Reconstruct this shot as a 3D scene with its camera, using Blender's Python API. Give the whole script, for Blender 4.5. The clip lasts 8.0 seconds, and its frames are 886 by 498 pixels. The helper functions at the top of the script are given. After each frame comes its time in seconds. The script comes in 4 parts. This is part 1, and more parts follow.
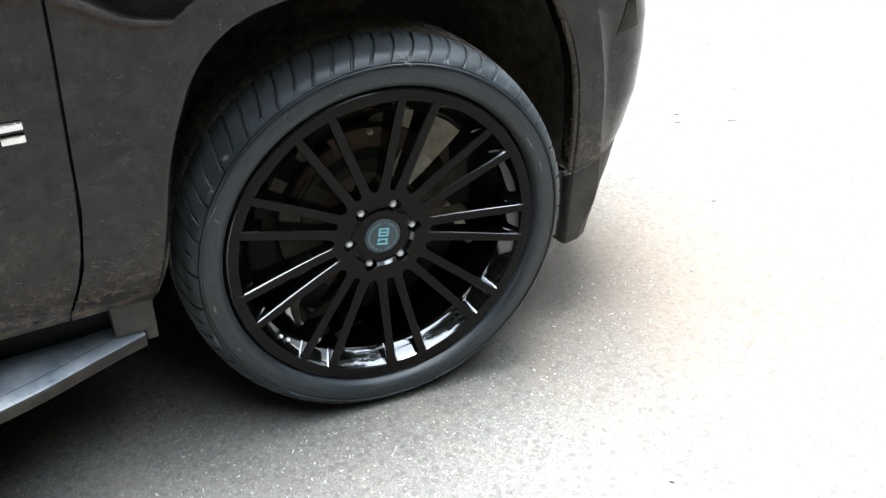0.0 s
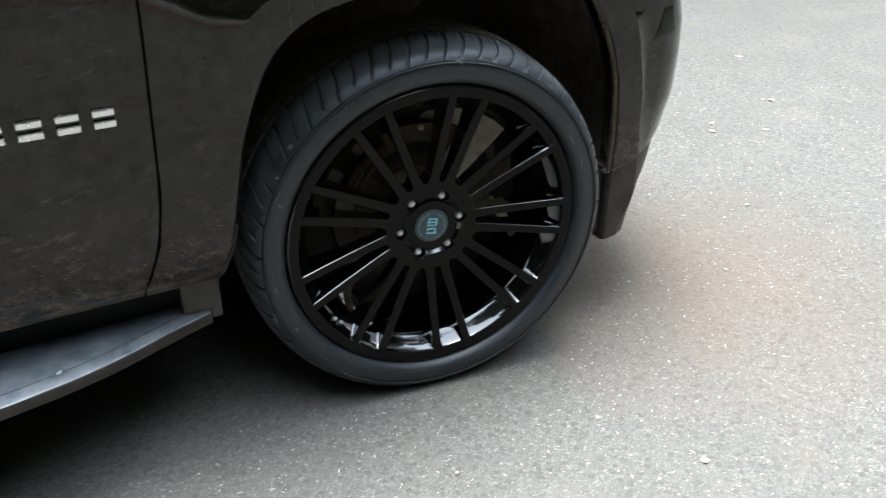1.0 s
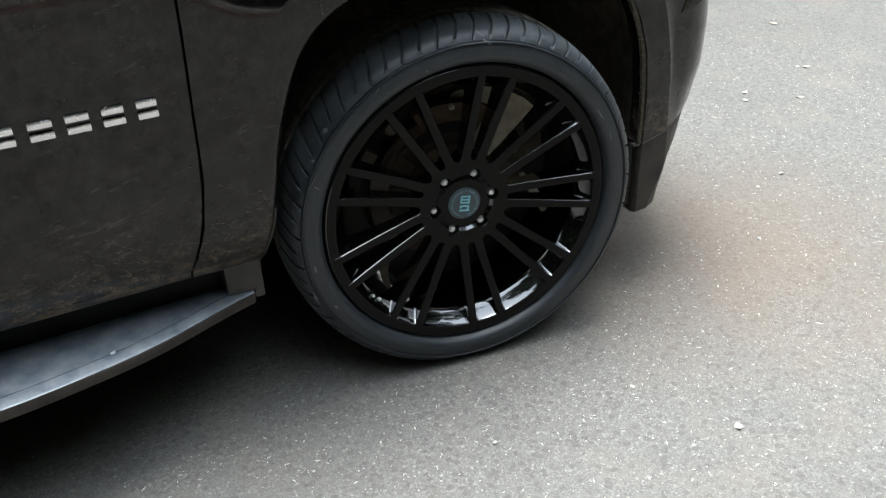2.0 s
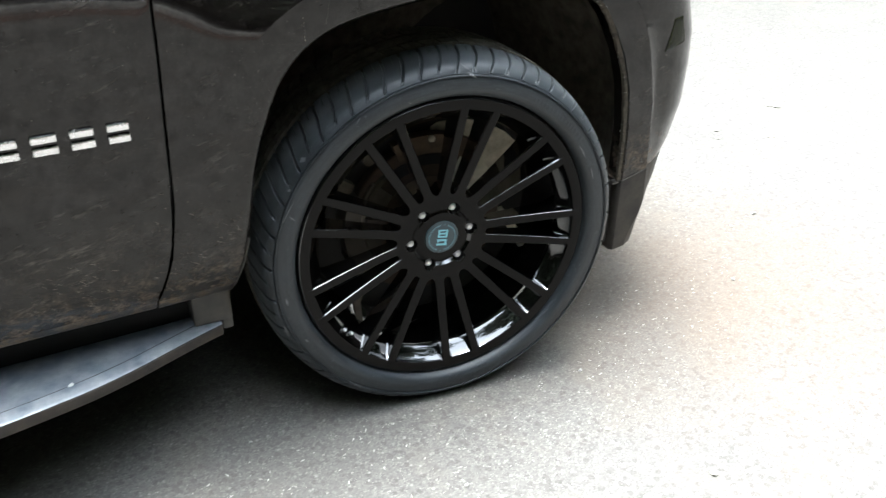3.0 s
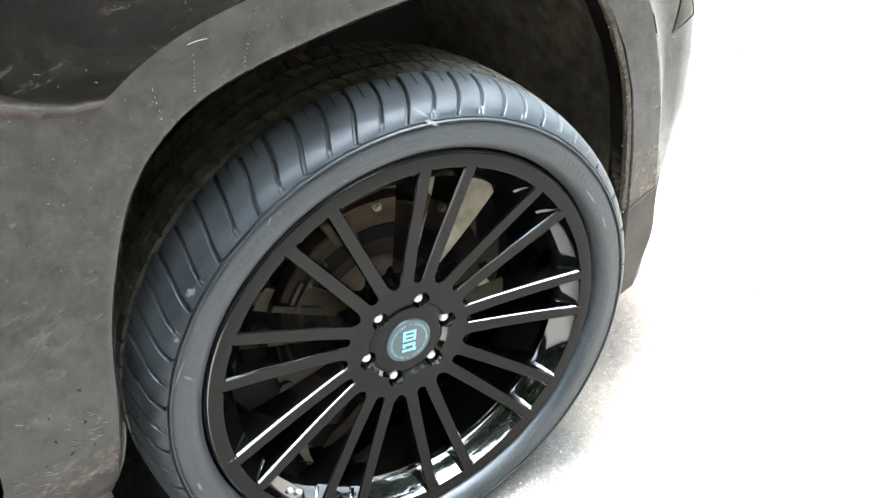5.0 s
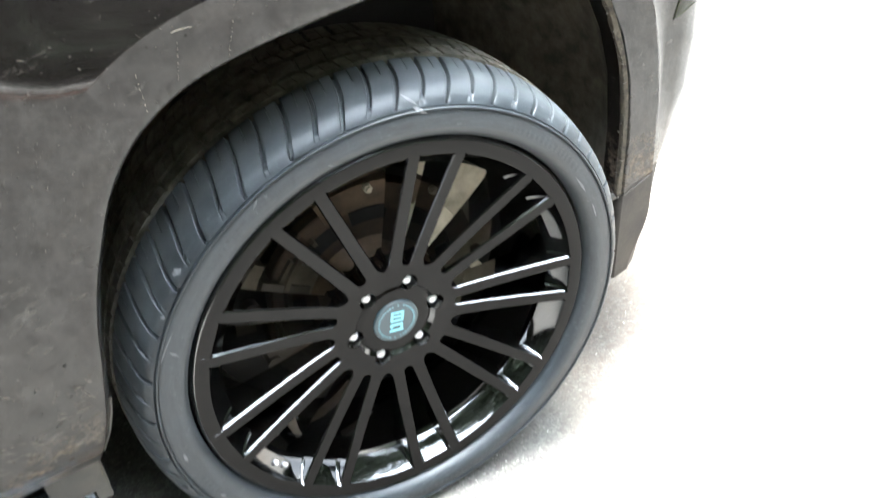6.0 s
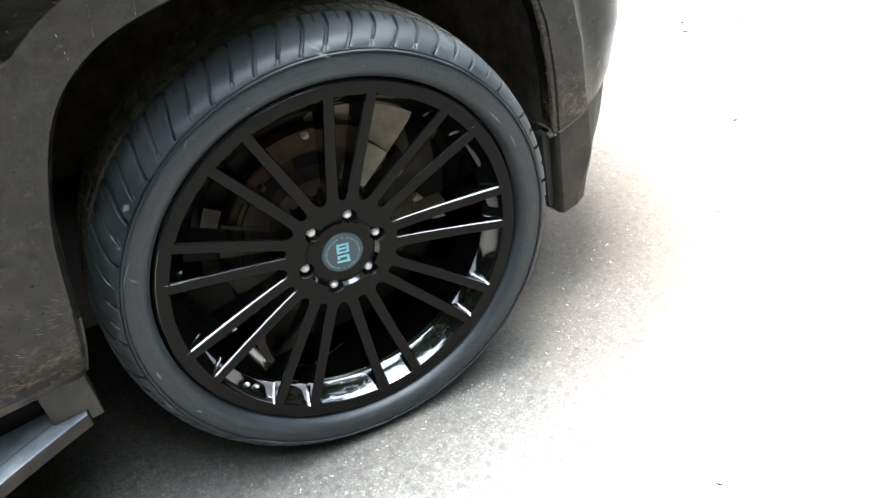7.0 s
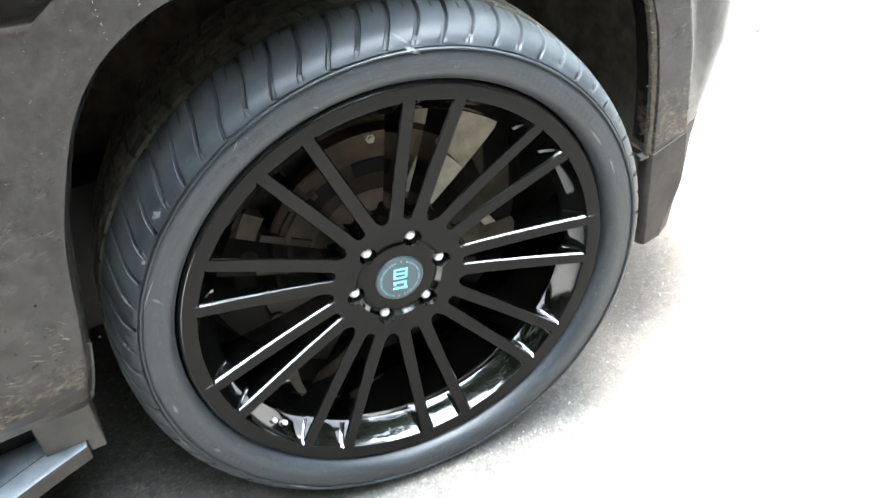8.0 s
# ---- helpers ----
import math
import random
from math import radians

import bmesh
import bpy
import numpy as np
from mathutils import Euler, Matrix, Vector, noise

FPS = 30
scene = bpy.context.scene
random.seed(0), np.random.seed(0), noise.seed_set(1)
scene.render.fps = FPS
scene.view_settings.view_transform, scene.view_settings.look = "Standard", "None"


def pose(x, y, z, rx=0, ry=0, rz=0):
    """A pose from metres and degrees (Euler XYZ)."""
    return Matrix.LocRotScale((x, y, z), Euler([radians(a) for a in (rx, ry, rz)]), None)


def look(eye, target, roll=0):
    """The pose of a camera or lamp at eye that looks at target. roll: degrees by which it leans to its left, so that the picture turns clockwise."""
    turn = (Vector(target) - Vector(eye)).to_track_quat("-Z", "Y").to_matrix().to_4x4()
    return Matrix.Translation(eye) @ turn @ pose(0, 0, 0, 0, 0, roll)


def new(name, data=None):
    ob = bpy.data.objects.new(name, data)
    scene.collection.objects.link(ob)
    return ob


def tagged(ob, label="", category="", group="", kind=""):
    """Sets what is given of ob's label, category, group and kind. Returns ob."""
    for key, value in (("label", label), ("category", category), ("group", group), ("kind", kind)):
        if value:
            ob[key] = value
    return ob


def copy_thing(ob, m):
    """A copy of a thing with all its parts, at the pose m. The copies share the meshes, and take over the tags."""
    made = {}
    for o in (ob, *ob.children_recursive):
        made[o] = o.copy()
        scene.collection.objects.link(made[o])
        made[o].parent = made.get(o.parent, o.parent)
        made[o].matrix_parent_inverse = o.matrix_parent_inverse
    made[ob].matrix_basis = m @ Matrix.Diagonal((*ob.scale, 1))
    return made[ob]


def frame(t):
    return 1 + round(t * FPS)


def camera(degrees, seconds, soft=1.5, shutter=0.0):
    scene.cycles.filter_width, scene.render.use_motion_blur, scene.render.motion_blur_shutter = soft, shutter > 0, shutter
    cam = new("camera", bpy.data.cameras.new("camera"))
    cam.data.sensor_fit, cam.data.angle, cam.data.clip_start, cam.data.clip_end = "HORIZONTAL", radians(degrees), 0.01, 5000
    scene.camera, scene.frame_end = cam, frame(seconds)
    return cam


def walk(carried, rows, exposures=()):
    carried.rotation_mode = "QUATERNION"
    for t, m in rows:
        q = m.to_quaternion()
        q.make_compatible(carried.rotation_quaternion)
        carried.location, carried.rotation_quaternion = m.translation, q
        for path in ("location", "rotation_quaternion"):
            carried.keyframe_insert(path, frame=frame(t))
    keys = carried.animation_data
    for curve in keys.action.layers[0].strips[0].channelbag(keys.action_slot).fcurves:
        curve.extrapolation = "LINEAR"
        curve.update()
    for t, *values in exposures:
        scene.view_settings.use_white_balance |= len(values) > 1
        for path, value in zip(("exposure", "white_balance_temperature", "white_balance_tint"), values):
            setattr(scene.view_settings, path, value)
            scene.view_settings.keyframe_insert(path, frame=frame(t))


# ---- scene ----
cam = camera(53.95, 8.0, soft=1.25, shutter=0.4)
PATH = [
    (0, -0.6659, -1.4076, 1.2963, 59.098, -0.045, -30.005),
    (0.2, -0.6913, -1.4492, 1.3049, 59.199, -0.321, -30.274),
    (0.5, -0.7230, -1.4686, 1.2982, 59.470, -0.602, -30.668),
    (0.7, -0.7313, -1.4826, 1.3005, 59.632, -0.386, -30.082),
    (1, -0.7560, -1.5022, 1.2937, 60.443, 0.340, -27.886),
    (1.2, -0.7625, -1.5146, 1.2942, 59.553, 0.796, -26.919),
    (1.5, -0.7673, -1.5340, 1.2961, 58.497, 2.144, -26.462),
    (1.7, -0.7649, -1.5439, 1.3031, 58.569, 2.930, -26.633),
    (2.8, -0.7749, -1.5047, 1.3358, 60.006, 0.763, -26.710),
    (3, -0.7718, -1.4786, 1.3176, 60.363, 0.107, -27.853),
    (3.2, -0.7594, -1.4476, 1.3151, 60.575, -0.024, -29.200),
    (3.5, -0.6990, -1.3391, 1.2986, 59.946, 0.912, -31.009),
    (3.7, -0.6609, -1.2603, 1.2910, 59.387, 1.931, -32.170),
    (4, -0.5978, -1.1680, 1.2836, 58.501, 3.584, -33.746),
    (4.2, -0.5685, -1.1307, 1.2756, 57.972, 4.677, -34.477),
    (4.5, -0.5473, -1.0474, 1.2613, 56.917, 5.089, -35.356),
    (4.7, -0.5343, -0.9737, 1.2583, 56.504, 4.728, -35.966),
    (5.8, -0.5048, -0.8595, 1.2922, 54.172, 1.950, -36.383),
    (6, -0.4850, -0.9221, 1.2938, 53.595, 2.886, -34.546),
    (6.2, -0.4600, -1.0198, 1.2942, 53.434, 4.059, -33.504),
    (6.5, -0.4233, -1.1527, 1.2718, 53.339, 6.436, -33.346),
    (6.8, -0.4013, -1.2100, 1.2655, 53.638, 8.505, -33.193),
    (7, -0.3957, -1.2191, 1.2672, 53.960, 9.207, -32.595),
    (7.2, -0.3875, -1.2049, 1.2701, 54.410, 9.185, -31.578),
    (7.5, -0.3764, -1.1454, 1.2603, 54.412, 8.171, -29.878),
    (7.8, -0.3819, -1.0558, 1.2349, 53.652, 6.545, -29.091),
    (8, -0.3844, -0.9550, 1.2182, 52.749, 4.891, -29.708),
]
EXPOSURES = [(0.0, 2.57, 5900, 5), (0.3, 2.05, 6150, 7), (0.6, 1.75, 6300, 9), (1.0, 1.84, 5850, 5), (1.5, 1.64, 6000, 6), (1.7, 1.45, 5900, 5), (2.8, 2.6, 5950, 5), (3.2, 2.4, 5950, 5), (3.5, 2.7, 5950, 5), (4.0, 3.65, 5950, 5), (4.5, 4.15, 5950, 5), (5.8, 4.25, 5950, 5), (6.2, 4.15, 5950, 5), (6.6, 3.5, 5950, 5), (6.8, 3.1, 5950, 5), (7.0, 3.05, 5950, 5), (7.5, 3.5, 5950, 5), (8.0, 4.07, 5900, 5)]
walk(cam, [(t, pose(*m)) for t, *m in PATH], EXPOSURES)

# ---- sky and sun: bright overcast over a gap between trees ----
world = bpy.data.worlds.new("sky")
scene.world = world
world.use_nodes = True
wn = world.node_tree.nodes
sky = wn.new("ShaderNodeTexSky")
sky.sky_type = "NISHITA"
sky.sun_disc = False
sky.sun_elevation, sky.sun_rotation = radians(81), radians(6)
sky.air_density, sky.dust_density, sky.ozone_density = 1.0, 8.0, 1.0
cloud = wn.new("ShaderNodeMix")
cloud.data_type = "RGBA"
cloud.inputs[0].default_value = 0.6
cloud.inputs[7].default_value = (15.0, 15.9, 17.0, 1)
world.node_tree.links.new(sky.outputs["Color"], cloud.inputs[6])
world.node_tree.links.new(cloud.outputs[2], wn["Background"].inputs["Color"])
wn["Background"].inputs["Strength"].default_value = 0.13
sun_data = bpy.data.lights.new("sun", "SUN")
sun_data.energy, sun_data.angle, sun_data.color = 2.5, radians(32), (1.0, 0.985, 0.96)
sun = new("sun", sun_data)
sun.matrix_world = look((0.2, 1.9, 12.0), (0, 0, 0))


# ---- materials ----
def shader(name, base, rough=0.5, metal=0.0, coat=0.0, spec=0.5):
    m = bpy.data.materials.new(name)
    m.use_nodes = True
    b = m.node_tree.nodes["Principled BSDF"]
    b.inputs["Base Color"].default_value = (*base, 1)
    b.inputs["Roughness"].default_value = rough
    b.inputs["Metallic"].default_value = metal
    b.inputs["Coat Weight"].default_value = coat
    b.inputs["Coat Roughness"].default_value = 0.04
    b.inputs["Specular IOR Level"].default_value = spec
    return m


def node(m, kind, **values):
    n = m.node_tree.nodes.new(kind)
    for key, value in values.items():
        n.inputs[key.replace("_", " ")].default_value = value
    return n


def link(m, a, b):
    m.node_tree.links.new(a, b)


def coords(m, scale=(1, 1, 1), kind="Object"):
    tc = m.node_tree.nodes.new("ShaderNodeTexCoord")
    mp = m.node_tree.nodes.new("ShaderNodeMapping")
    mp.inputs["Scale"].default_value = scale
    link(m, tc.outputs[kind], mp.inputs["Vector"])
    return mp.outputs["Vector"]


def ramp(m, fac, stops):
    r = m.node_tree.nodes.new("ShaderNodeValToRGB")
    e = r.color_ramp.elements
    while len(e) < len(stops):
        e.new(0.5)
    for el, (p, c) in zip(e, stops):
        el.position, el.color = p, (c, c, c, 1) if isinstance(c, (int, float)) else (*c, 1)
    link(m, fac, r.inputs["Fac"])
    return r.outputs["Color"]


def noisy(m, vec, scale, detail=4.0, rough=0.6):
    n = node(m, "ShaderNodeTexNoise", Scale=scale, Detail=detail, Roughness=rough)
    link(m, vec, n.inputs["Vector"])
    return n.outputs["Fac"]


def mixed(m, fac, a, b):
    x = m.node_tree.nodes.new("ShaderNodeMix")
    x.data_type = "RGBA"
    for socket, value in ((x.inputs[0], fac), (x.inputs[6], a), (x.inputs[7], b)):
        if isinstance(value, (int, float)):
            socket.default_value = value
        elif isinstance(value, tuple):
            socket.default_value = (*value, 1)
        else:
            link(m, value, socket)
    return x.outputs[2]


def mathed(m, op, a, b=None):
    x = m.node_tree.nodes.new("ShaderNodeMath")
    x.operation = op
    for socket, value in zip(x.inputs, (a, b)):
        if isinstance(value, (int, float)):
            socket.default_value = value
        elif value is not None:
            link(m, value, socket)
    return x.outputs[0]


def bumped(m, height, strength=0.3, distance=0.002):
    b = node(m, "ShaderNodeBump", Strength=strength, Distance=distance)
    link(m, height, b.inputs["Height"])
    link(m, b.outputs["Normal"], m.node_tree.nodes["Principled BSDF"].inputs["Normal"])


def put(m, name, out):
    link(m, out, m.node_tree.nodes["Principled BSDF"].inputs[name])


def worn(name, base, dirt, rough=0.5, metal=0.0, scale=12.0, amount=0.5, bump=0.2, coat=0.0, dirt_rough=0.8, spec=0.5):
    """Two-scale dirty surface: base under patches of dirt and fine grain."""
    m = shader(name, base, rough, metal, coat, spec)
    v = coords(m)
    big = ramp(m, noisy(m, v, scale, 6), [(0.35, 0.0), (0.75, 1.0)])
    fine = noisy(m, v, scale * 14, 3)
    k = mathed(m, "MULTIPLY", mathed(m, "MULTIPLY", big, amount), mathed(m, "ADD", fine, 0.5))
    put(m, "Base Color", mixed(m, k, base, dirt))
    put(m, "Roughness", mixed(m, k, (rough,) * 3, (dirt_rough,) * 3))
    bumped(m, fine, bump, 0.0015)
    return m


def make_paint(name="dusty_dark_paint", gloss=1.0):
    """Near-black clear-coated paint under road dust, with mottled dried mud low down."""
    m = shader(name, (0.012, 0.011, 0.010), 0.35, 0.0, 0.8, 0.15)
    v = coords(m)
    sep = m.node_tree.nodes.new("ShaderNodeSeparateXYZ")
    link(m, v, sep.inputs[0])

    def below(top, bottom):
        r = m.node_tree.nodes.new("ShaderNodeMapRange")
        for k, x in (("From Min", top), ("From Max", bottom), ("To Min", 0.0), ("To Max", 1.0)):
            r.inputs[k].default_value = x
        link(m, sep.outputs["Z"], r.inputs["Value"])
        return r.outputs["Result"]

    low, edge = below(0.72, 0.42), below(0.53, 0.41)
    film = ramp(m, noisy(m, coords(m, (1, 1, 1.6)), 6.0, 7, 0.65), [(0.25, 0.45), (0.8, 1.0)])
    cloudy = ramp(m, noisy(m, v, 24.0, 7, 0.7), [(0.36, 0.0), (0.70, 1.0)])
    speck = ramp(m, noisy(m, v, 130.0, 6, 0.8), [(0.43, 0.0), (0.64, 1.0)])
    mud = mathed(m, "MULTIPLY", ramp(m, noisy(m, coords(m, (1, 1, 1.5)), 24.0, 8, 0.72), [(0.47, 0.0), (0.61, 1.0)]), ramp(m, noisy(m, v, 150.0, 4, 0.75), [(0.38, 0.15), (0.62, 1.0)]))
    dots = ramp(m, noisy(m, v, 240.0, 2), [(0.70, 0.0), (0.76, 1.0)])
    mottle = mathed(m, "MULTIPLY", ramp(m, noisy(m, v, 34.0, 8, 0.72), [(0.34, 0.72), (0.66, 1.20)]), ramp(m, noisy(m, v, 150.0, 5, 0.75), [(0.36, 0.78), (0.64, 1.20)]))
    c = mixed(m, mathed(m, "MULTIPLY", film, 0.008), (0.0040, 0.0034, 0.0031), (0.15, 0.130, 0.112))
    c = mixed(m, mathed(m, "MULTIPLY", mathed(m, "MULTIPLY", cloudy, speck), mathed(m, "ADD", 0.03, mathed(m, "MULTIPLY", low, 0.22))), c, (0.16, 0.138, 0.116))
    c = mixed(m, mathed(m, "MULTIPLY", low, 0.018), c, (0.14, 0.116, 0.092))
    edged = mathed(m, "MULTIPLY", mud, mathed(m, "ADD", mathed(m, "MULTIPLY", edge, 0.80), mathed(m, "MULTIPLY", low, 0.14)))
    c = mixed(m, edged, c, (0.20, 0.158, 0.117))
    slant = m.node_tree.nodes.new("ShaderNodeMapping")
    slant.inputs["Rotation"].default_value = (0, radians(14), 0)
    link(m, v, slant.inputs["Vector"])
    stretch = m.node_tree.nodes.new("ShaderNodeMapping")
    stretch.inputs["Scale"].default_value = (22.0, 22.0, 95.0)
    link(m, slant.outputs["Vector"], stretch.inputs["Vector"])
    wisp = ramp(m, noisy(m, stretch.outputs["Vector"], 1.0, 5, 0.7), [(0.54, 0.0), (0.70, 1.0)])
    where = ramp(m, noisy(m, v, 9.0, 4, 0.6), [(0.47, 0.0), (0.63, 1.0)])
    c = mixed(m, mathed(m, "MULTIPLY", mathed(m, "MULTIPLY", wisp, where), mathed(m, "ADD", 0.15, mathed(m, "MULTIPLY", low, 0.45))), c, (0.21, 0.185, 0.155))
    c = mixed(m, mathed(m, "MULTIPLY", dots, 0.26), c, (0.22, 0.195, 0.165))
    put(m, "Base Color", c)
    put(m, "Roughness", mathed(m, "ADD", mathed(m, "MULTIPLY", low, 0.25), 0.03))
    put(m, "Specular IOR Level", mathed(m, "MULTIPLY", mottle, mathed(m, "SUBTRACT", 0.325 * gloss, mathed(m, "MULTIPLY", edged, 0.5))))
    m.node_tree.nodes["Principled BSDF"].inputs["Specular Tint"].default_value = (1.0, 0.98, 0.955, 1)
    put(m, "Coat Weight", mathed(m, "MULTIPLY", mottle, mathed(m, "SUBTRACT", 0.22 * gloss, mathed(m, "MULTIPLY", edged, 0.3))))
    put(m, "Coat Roughness", mathed(m, "ADD", 0.02, mathed(m, "MULTIPLY", low, 0.12)))
    bumped(m, mathed(m, "ADD", edged, mathed(m, "MULTIPLY", speck, 0.05)), 0.2, 0.001)
    return m


def make_ground():
    """Weathered pale driveway: tan grey binder with exposed light and dark grit, stained in broad patches."""
    m = shader("weathered_driveway", (0.2472, 0.2160, 0.1805), 0.9, spec=0.3)
    v = coords(m)
    grit = node(m, "ShaderNodeTexVoronoi", Scale=280.0)
    link(m, v, grit.inputs["Vector"])
    shade = m.node_tree.nodes.new("ShaderNodeSeparateColor")
    link(m, grit.outputs["Color"], shade.inputs[0])
    tone = ramp(m, shade.outputs[0], [(0.0, (0.101, 0.094, 0.086)), (0.40, (0.142, 0.132, 0.120)), (0.86, (0.170, 0.159, 0.144)), (0.99, (0.235, 0.222, 0.202))])
    coarse = node(m, "ShaderNodeTexVoronoi", Scale=95.0)
    link(m, v, coarse.inputs["Vector"])
    cs = m.node_tree.nodes.new("ShaderNodeSeparateColor")
    link(m, coarse.outputs["Color"], cs.inputs[0])
    chip = mathed(m, "MULTIPLY", ramp(m, cs.outputs[1], [(0.86, 0.0), (0.92, 1.0)]), ramp(m, coarse.outputs["Distance"], [(0.25, 1.0), (0.42, 0.0)]))
    tone = mixed(m, mathed(m, "MULTIPLY", chip, 0.40), tone, (0.44, 0.425, 0.39))
    pit = ramp(m, cs.outputs[2], [(0.10, 1.0), (0.18, 0.0)])
    tone = mixed(m, mathed(m, "MULTIPLY", pit, 0.5), tone, (0.060, 0.056, 0.052))
    broad = noisy(m, v, 1.7, 5)
    tone = mixed(m, ramp(m, broad, [(0.38, 0.35), (0.7, 0.0)]), tone, (0.100, 0.095, 0.085))
    warm = noisy(m, v, 4.0, 3)
    mottle = noisy(m, v, 38.0, 4, 0.65)
    tone = mixed(m, ramp(m, mottle, [(0.40, 0.42), (0.56, 0.0)]), tone, (0.105, 0.101, 0.091))
    tone = mixed(m, ramp(m, warm, [(0.5, 0.0), (0.75, 0.30)]), tone, (0.185, 0.155, 0.122))
    # tan fan beside the car's nose, darkened to hold back the bright ground
    near = m.node_tree.nodes.new("ShaderNodeVectorMath")
    near.operation = "DISTANCE"
    near.inputs[1].default_value = (0.85, 0.05, 0.0)
    link(m, v, near.inputs[0])
    fan = ramp(m, mathed(m, "ADD", near.outputs["Value"], mathed(m, "MULTIPLY", noisy(m, v, 5.0, 5), 0.5)), [(0.40, 1.0), (1.25, 0.0)])
    tone = mixed(m, mathed(m, "MULTIPLY", mathed(m, "MULTIPLY", fan, 0.95), noisy(m, v, 120.0, 3)), tone, (0.140, 0.101, 0.072))
    put(m, "Base Color", tone)
    bumped(m, mathed(m, "ADD", mathed(m, "MULTIPLY", noisy(m, v, 260.0, 3), 0.7), mathed(m, "MULTIPLY", chip, 0.6)), 0.38, 0.0015)
    return m


def make_rubber():
    m = shader("dusty_tyre_rubber", (0.022, 0.023, 0.025), 0.5, spec=0.52)
    v = coords(m)
    sep = m.node_tree.nodes.new("ShaderNodeSeparateXYZ")
    link(m, v, sep.inputs[0])
    turn = mathed(m, "ARCTAN2", sep.outputs["Y"], sep.outputs["X"])
    radius = mathed(m, "POWER", mathed(m, "ADD", mathed(m, "MULTIPLY", sep.outputs["X"], sep.outputs["X"]), mathed(m, "MULTIPLY", sep.outputs["Y"], sep.outputs["Y"])), 0.5)
    around = m.node_tree.nodes.new("ShaderNodeCombineXYZ")
    link(m, mathed(m, "MULTIPLY", turn, 2.6), around.inputs[0])
    link(m, mathed(m, "MULTIPLY", radius, 55.0), around.inputs[1])
    link(m, mathed(m, "MULTIPLY", sep.outputs["Z"], 20.0), around.inputs[2])
    streak = ramp(m, noisy(m, around.outputs[0], 3.0, 6, 0.72), [(0.44, 0.0), (0.72, 1.0)])
    dust = ramp(m, noisy(m, v, 11.0, 7, 0.65), [(0.3, 0.1), (0.72, 1.0)])
    fine = noisy(m, v, 320.0, 4, 0.7)
    speck = ramp(m, fine, [(0.40, 0.0), (0.72, 1.0)])
    scuff = ramp(m, noisy(m, v, 60.0, 6, 0.85), [(0.60, 0.0), (0.68, 1.0)])
    c = mixed(m, mathed(m, "MULTIPLY", dust, 0.20), (0.0046, 0.0068, 0.0086), (0.045, 0.060, 0.073))
    c = mixed(m, mathed(m, "MULTIPLY", streak, 0.15), c, (0.114, 0.126, 0.135))
    c = mixed(m, mathed(m, "MULTIPLY", speck, 0.04), c, (0.20, 0.21, 0.22))
    c = mixed(m, mathed(m, "MULTIPLY", scuff, 0.24), c, (0.20, 0.205, 0.21))
    inner = m.node_tree.nodes.new("ShaderNodeMapRange")
    for k, x in (("From Min", 0.058), ("From Max", 0.020), ("To Min", 0.0), ("To Max", 0.6)):
        inner.inputs[k].default_value = x
    link(m, sep.outputs["Z"], inner.inputs["Value"])
    c = mixed(m, mathed(m, "MULTIPLY", inner.outputs["Result"], mathed(m, "ADD", 0.4, dust)), c, (0.092, 0.100, 0.103))
    put(m, "Base Color", c)
    put(m, "Roughness", mathed(m, "ADD", 0.38, mathed(m, "MULTIPLY", mathed(m, "ADD", dust, streak), 0.12)))
    bumped(m, mathed(m, "ADD", fine, mathed(m, "MULTIPLY", mathed(m, "ADD", scuff, streak), 0.5)), 0.18, 0.0008)
    return m


PAINT = make_paint()
# Bumper gets the same paint with reflections toned down, as it came out too bright.
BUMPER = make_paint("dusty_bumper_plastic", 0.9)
GROUND = make_ground()
RUBBER = make_rubber()
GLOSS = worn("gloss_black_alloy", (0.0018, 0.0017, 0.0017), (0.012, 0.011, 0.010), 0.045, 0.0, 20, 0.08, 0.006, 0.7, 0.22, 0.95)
# Copy of the gloss black with reflections held down for the flat faces.
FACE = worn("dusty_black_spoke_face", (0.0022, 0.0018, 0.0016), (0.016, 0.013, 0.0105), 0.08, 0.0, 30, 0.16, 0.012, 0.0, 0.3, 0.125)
CHROME = worn("chrome", (0.86, 0.86, 0.87), (0.4, 0.38, 0.35), 0.12, 1.0, 60, 0.3, 0.03)
STEEL = worn("bright_steel", (0.72, 0.72, 0.72), (0.5, 0.5, 0.5), 0.3, 0.6, 60, 0.3, 0.05)
BLACKPL = worn("black_plastic", (0.005, 0.005, 0.005), (0.03, 0.025, 0.02), 0.6, 0, 9, 0.5, 0.3)
LINER = worn("muddy_liner", (0.050, 0.044, 0.034), (0.20, 0.17, 0.125), 0.85, 0, 26, 0.8, 0.6)
GREYPL = worn("weathered_grey_plastic", (0.027, 0.026, 0.024), (0.10, 0.088, 0.07), 0.5, 0, 22, 0.6, 0.3)
VALANCE = worn("dusty_black_plastic", (0.018, 0.0165, 0.015), (0.085, 0.074, 0.060), 0.5, 0, 16, 0.7, 0.3, 0.0, 0.8, 0.25)
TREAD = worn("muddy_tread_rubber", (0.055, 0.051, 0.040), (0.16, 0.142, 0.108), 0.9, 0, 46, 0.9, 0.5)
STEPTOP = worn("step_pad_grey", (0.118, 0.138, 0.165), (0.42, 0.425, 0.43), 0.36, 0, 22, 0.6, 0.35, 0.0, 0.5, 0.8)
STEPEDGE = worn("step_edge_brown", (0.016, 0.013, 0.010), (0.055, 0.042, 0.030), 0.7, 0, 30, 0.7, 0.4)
MUD = worn("dried_mud", (0.024, 0.019, 0.013), (0.10, 0.082, 0.056), 0.9, 0, 120, 1.0, 0.9)
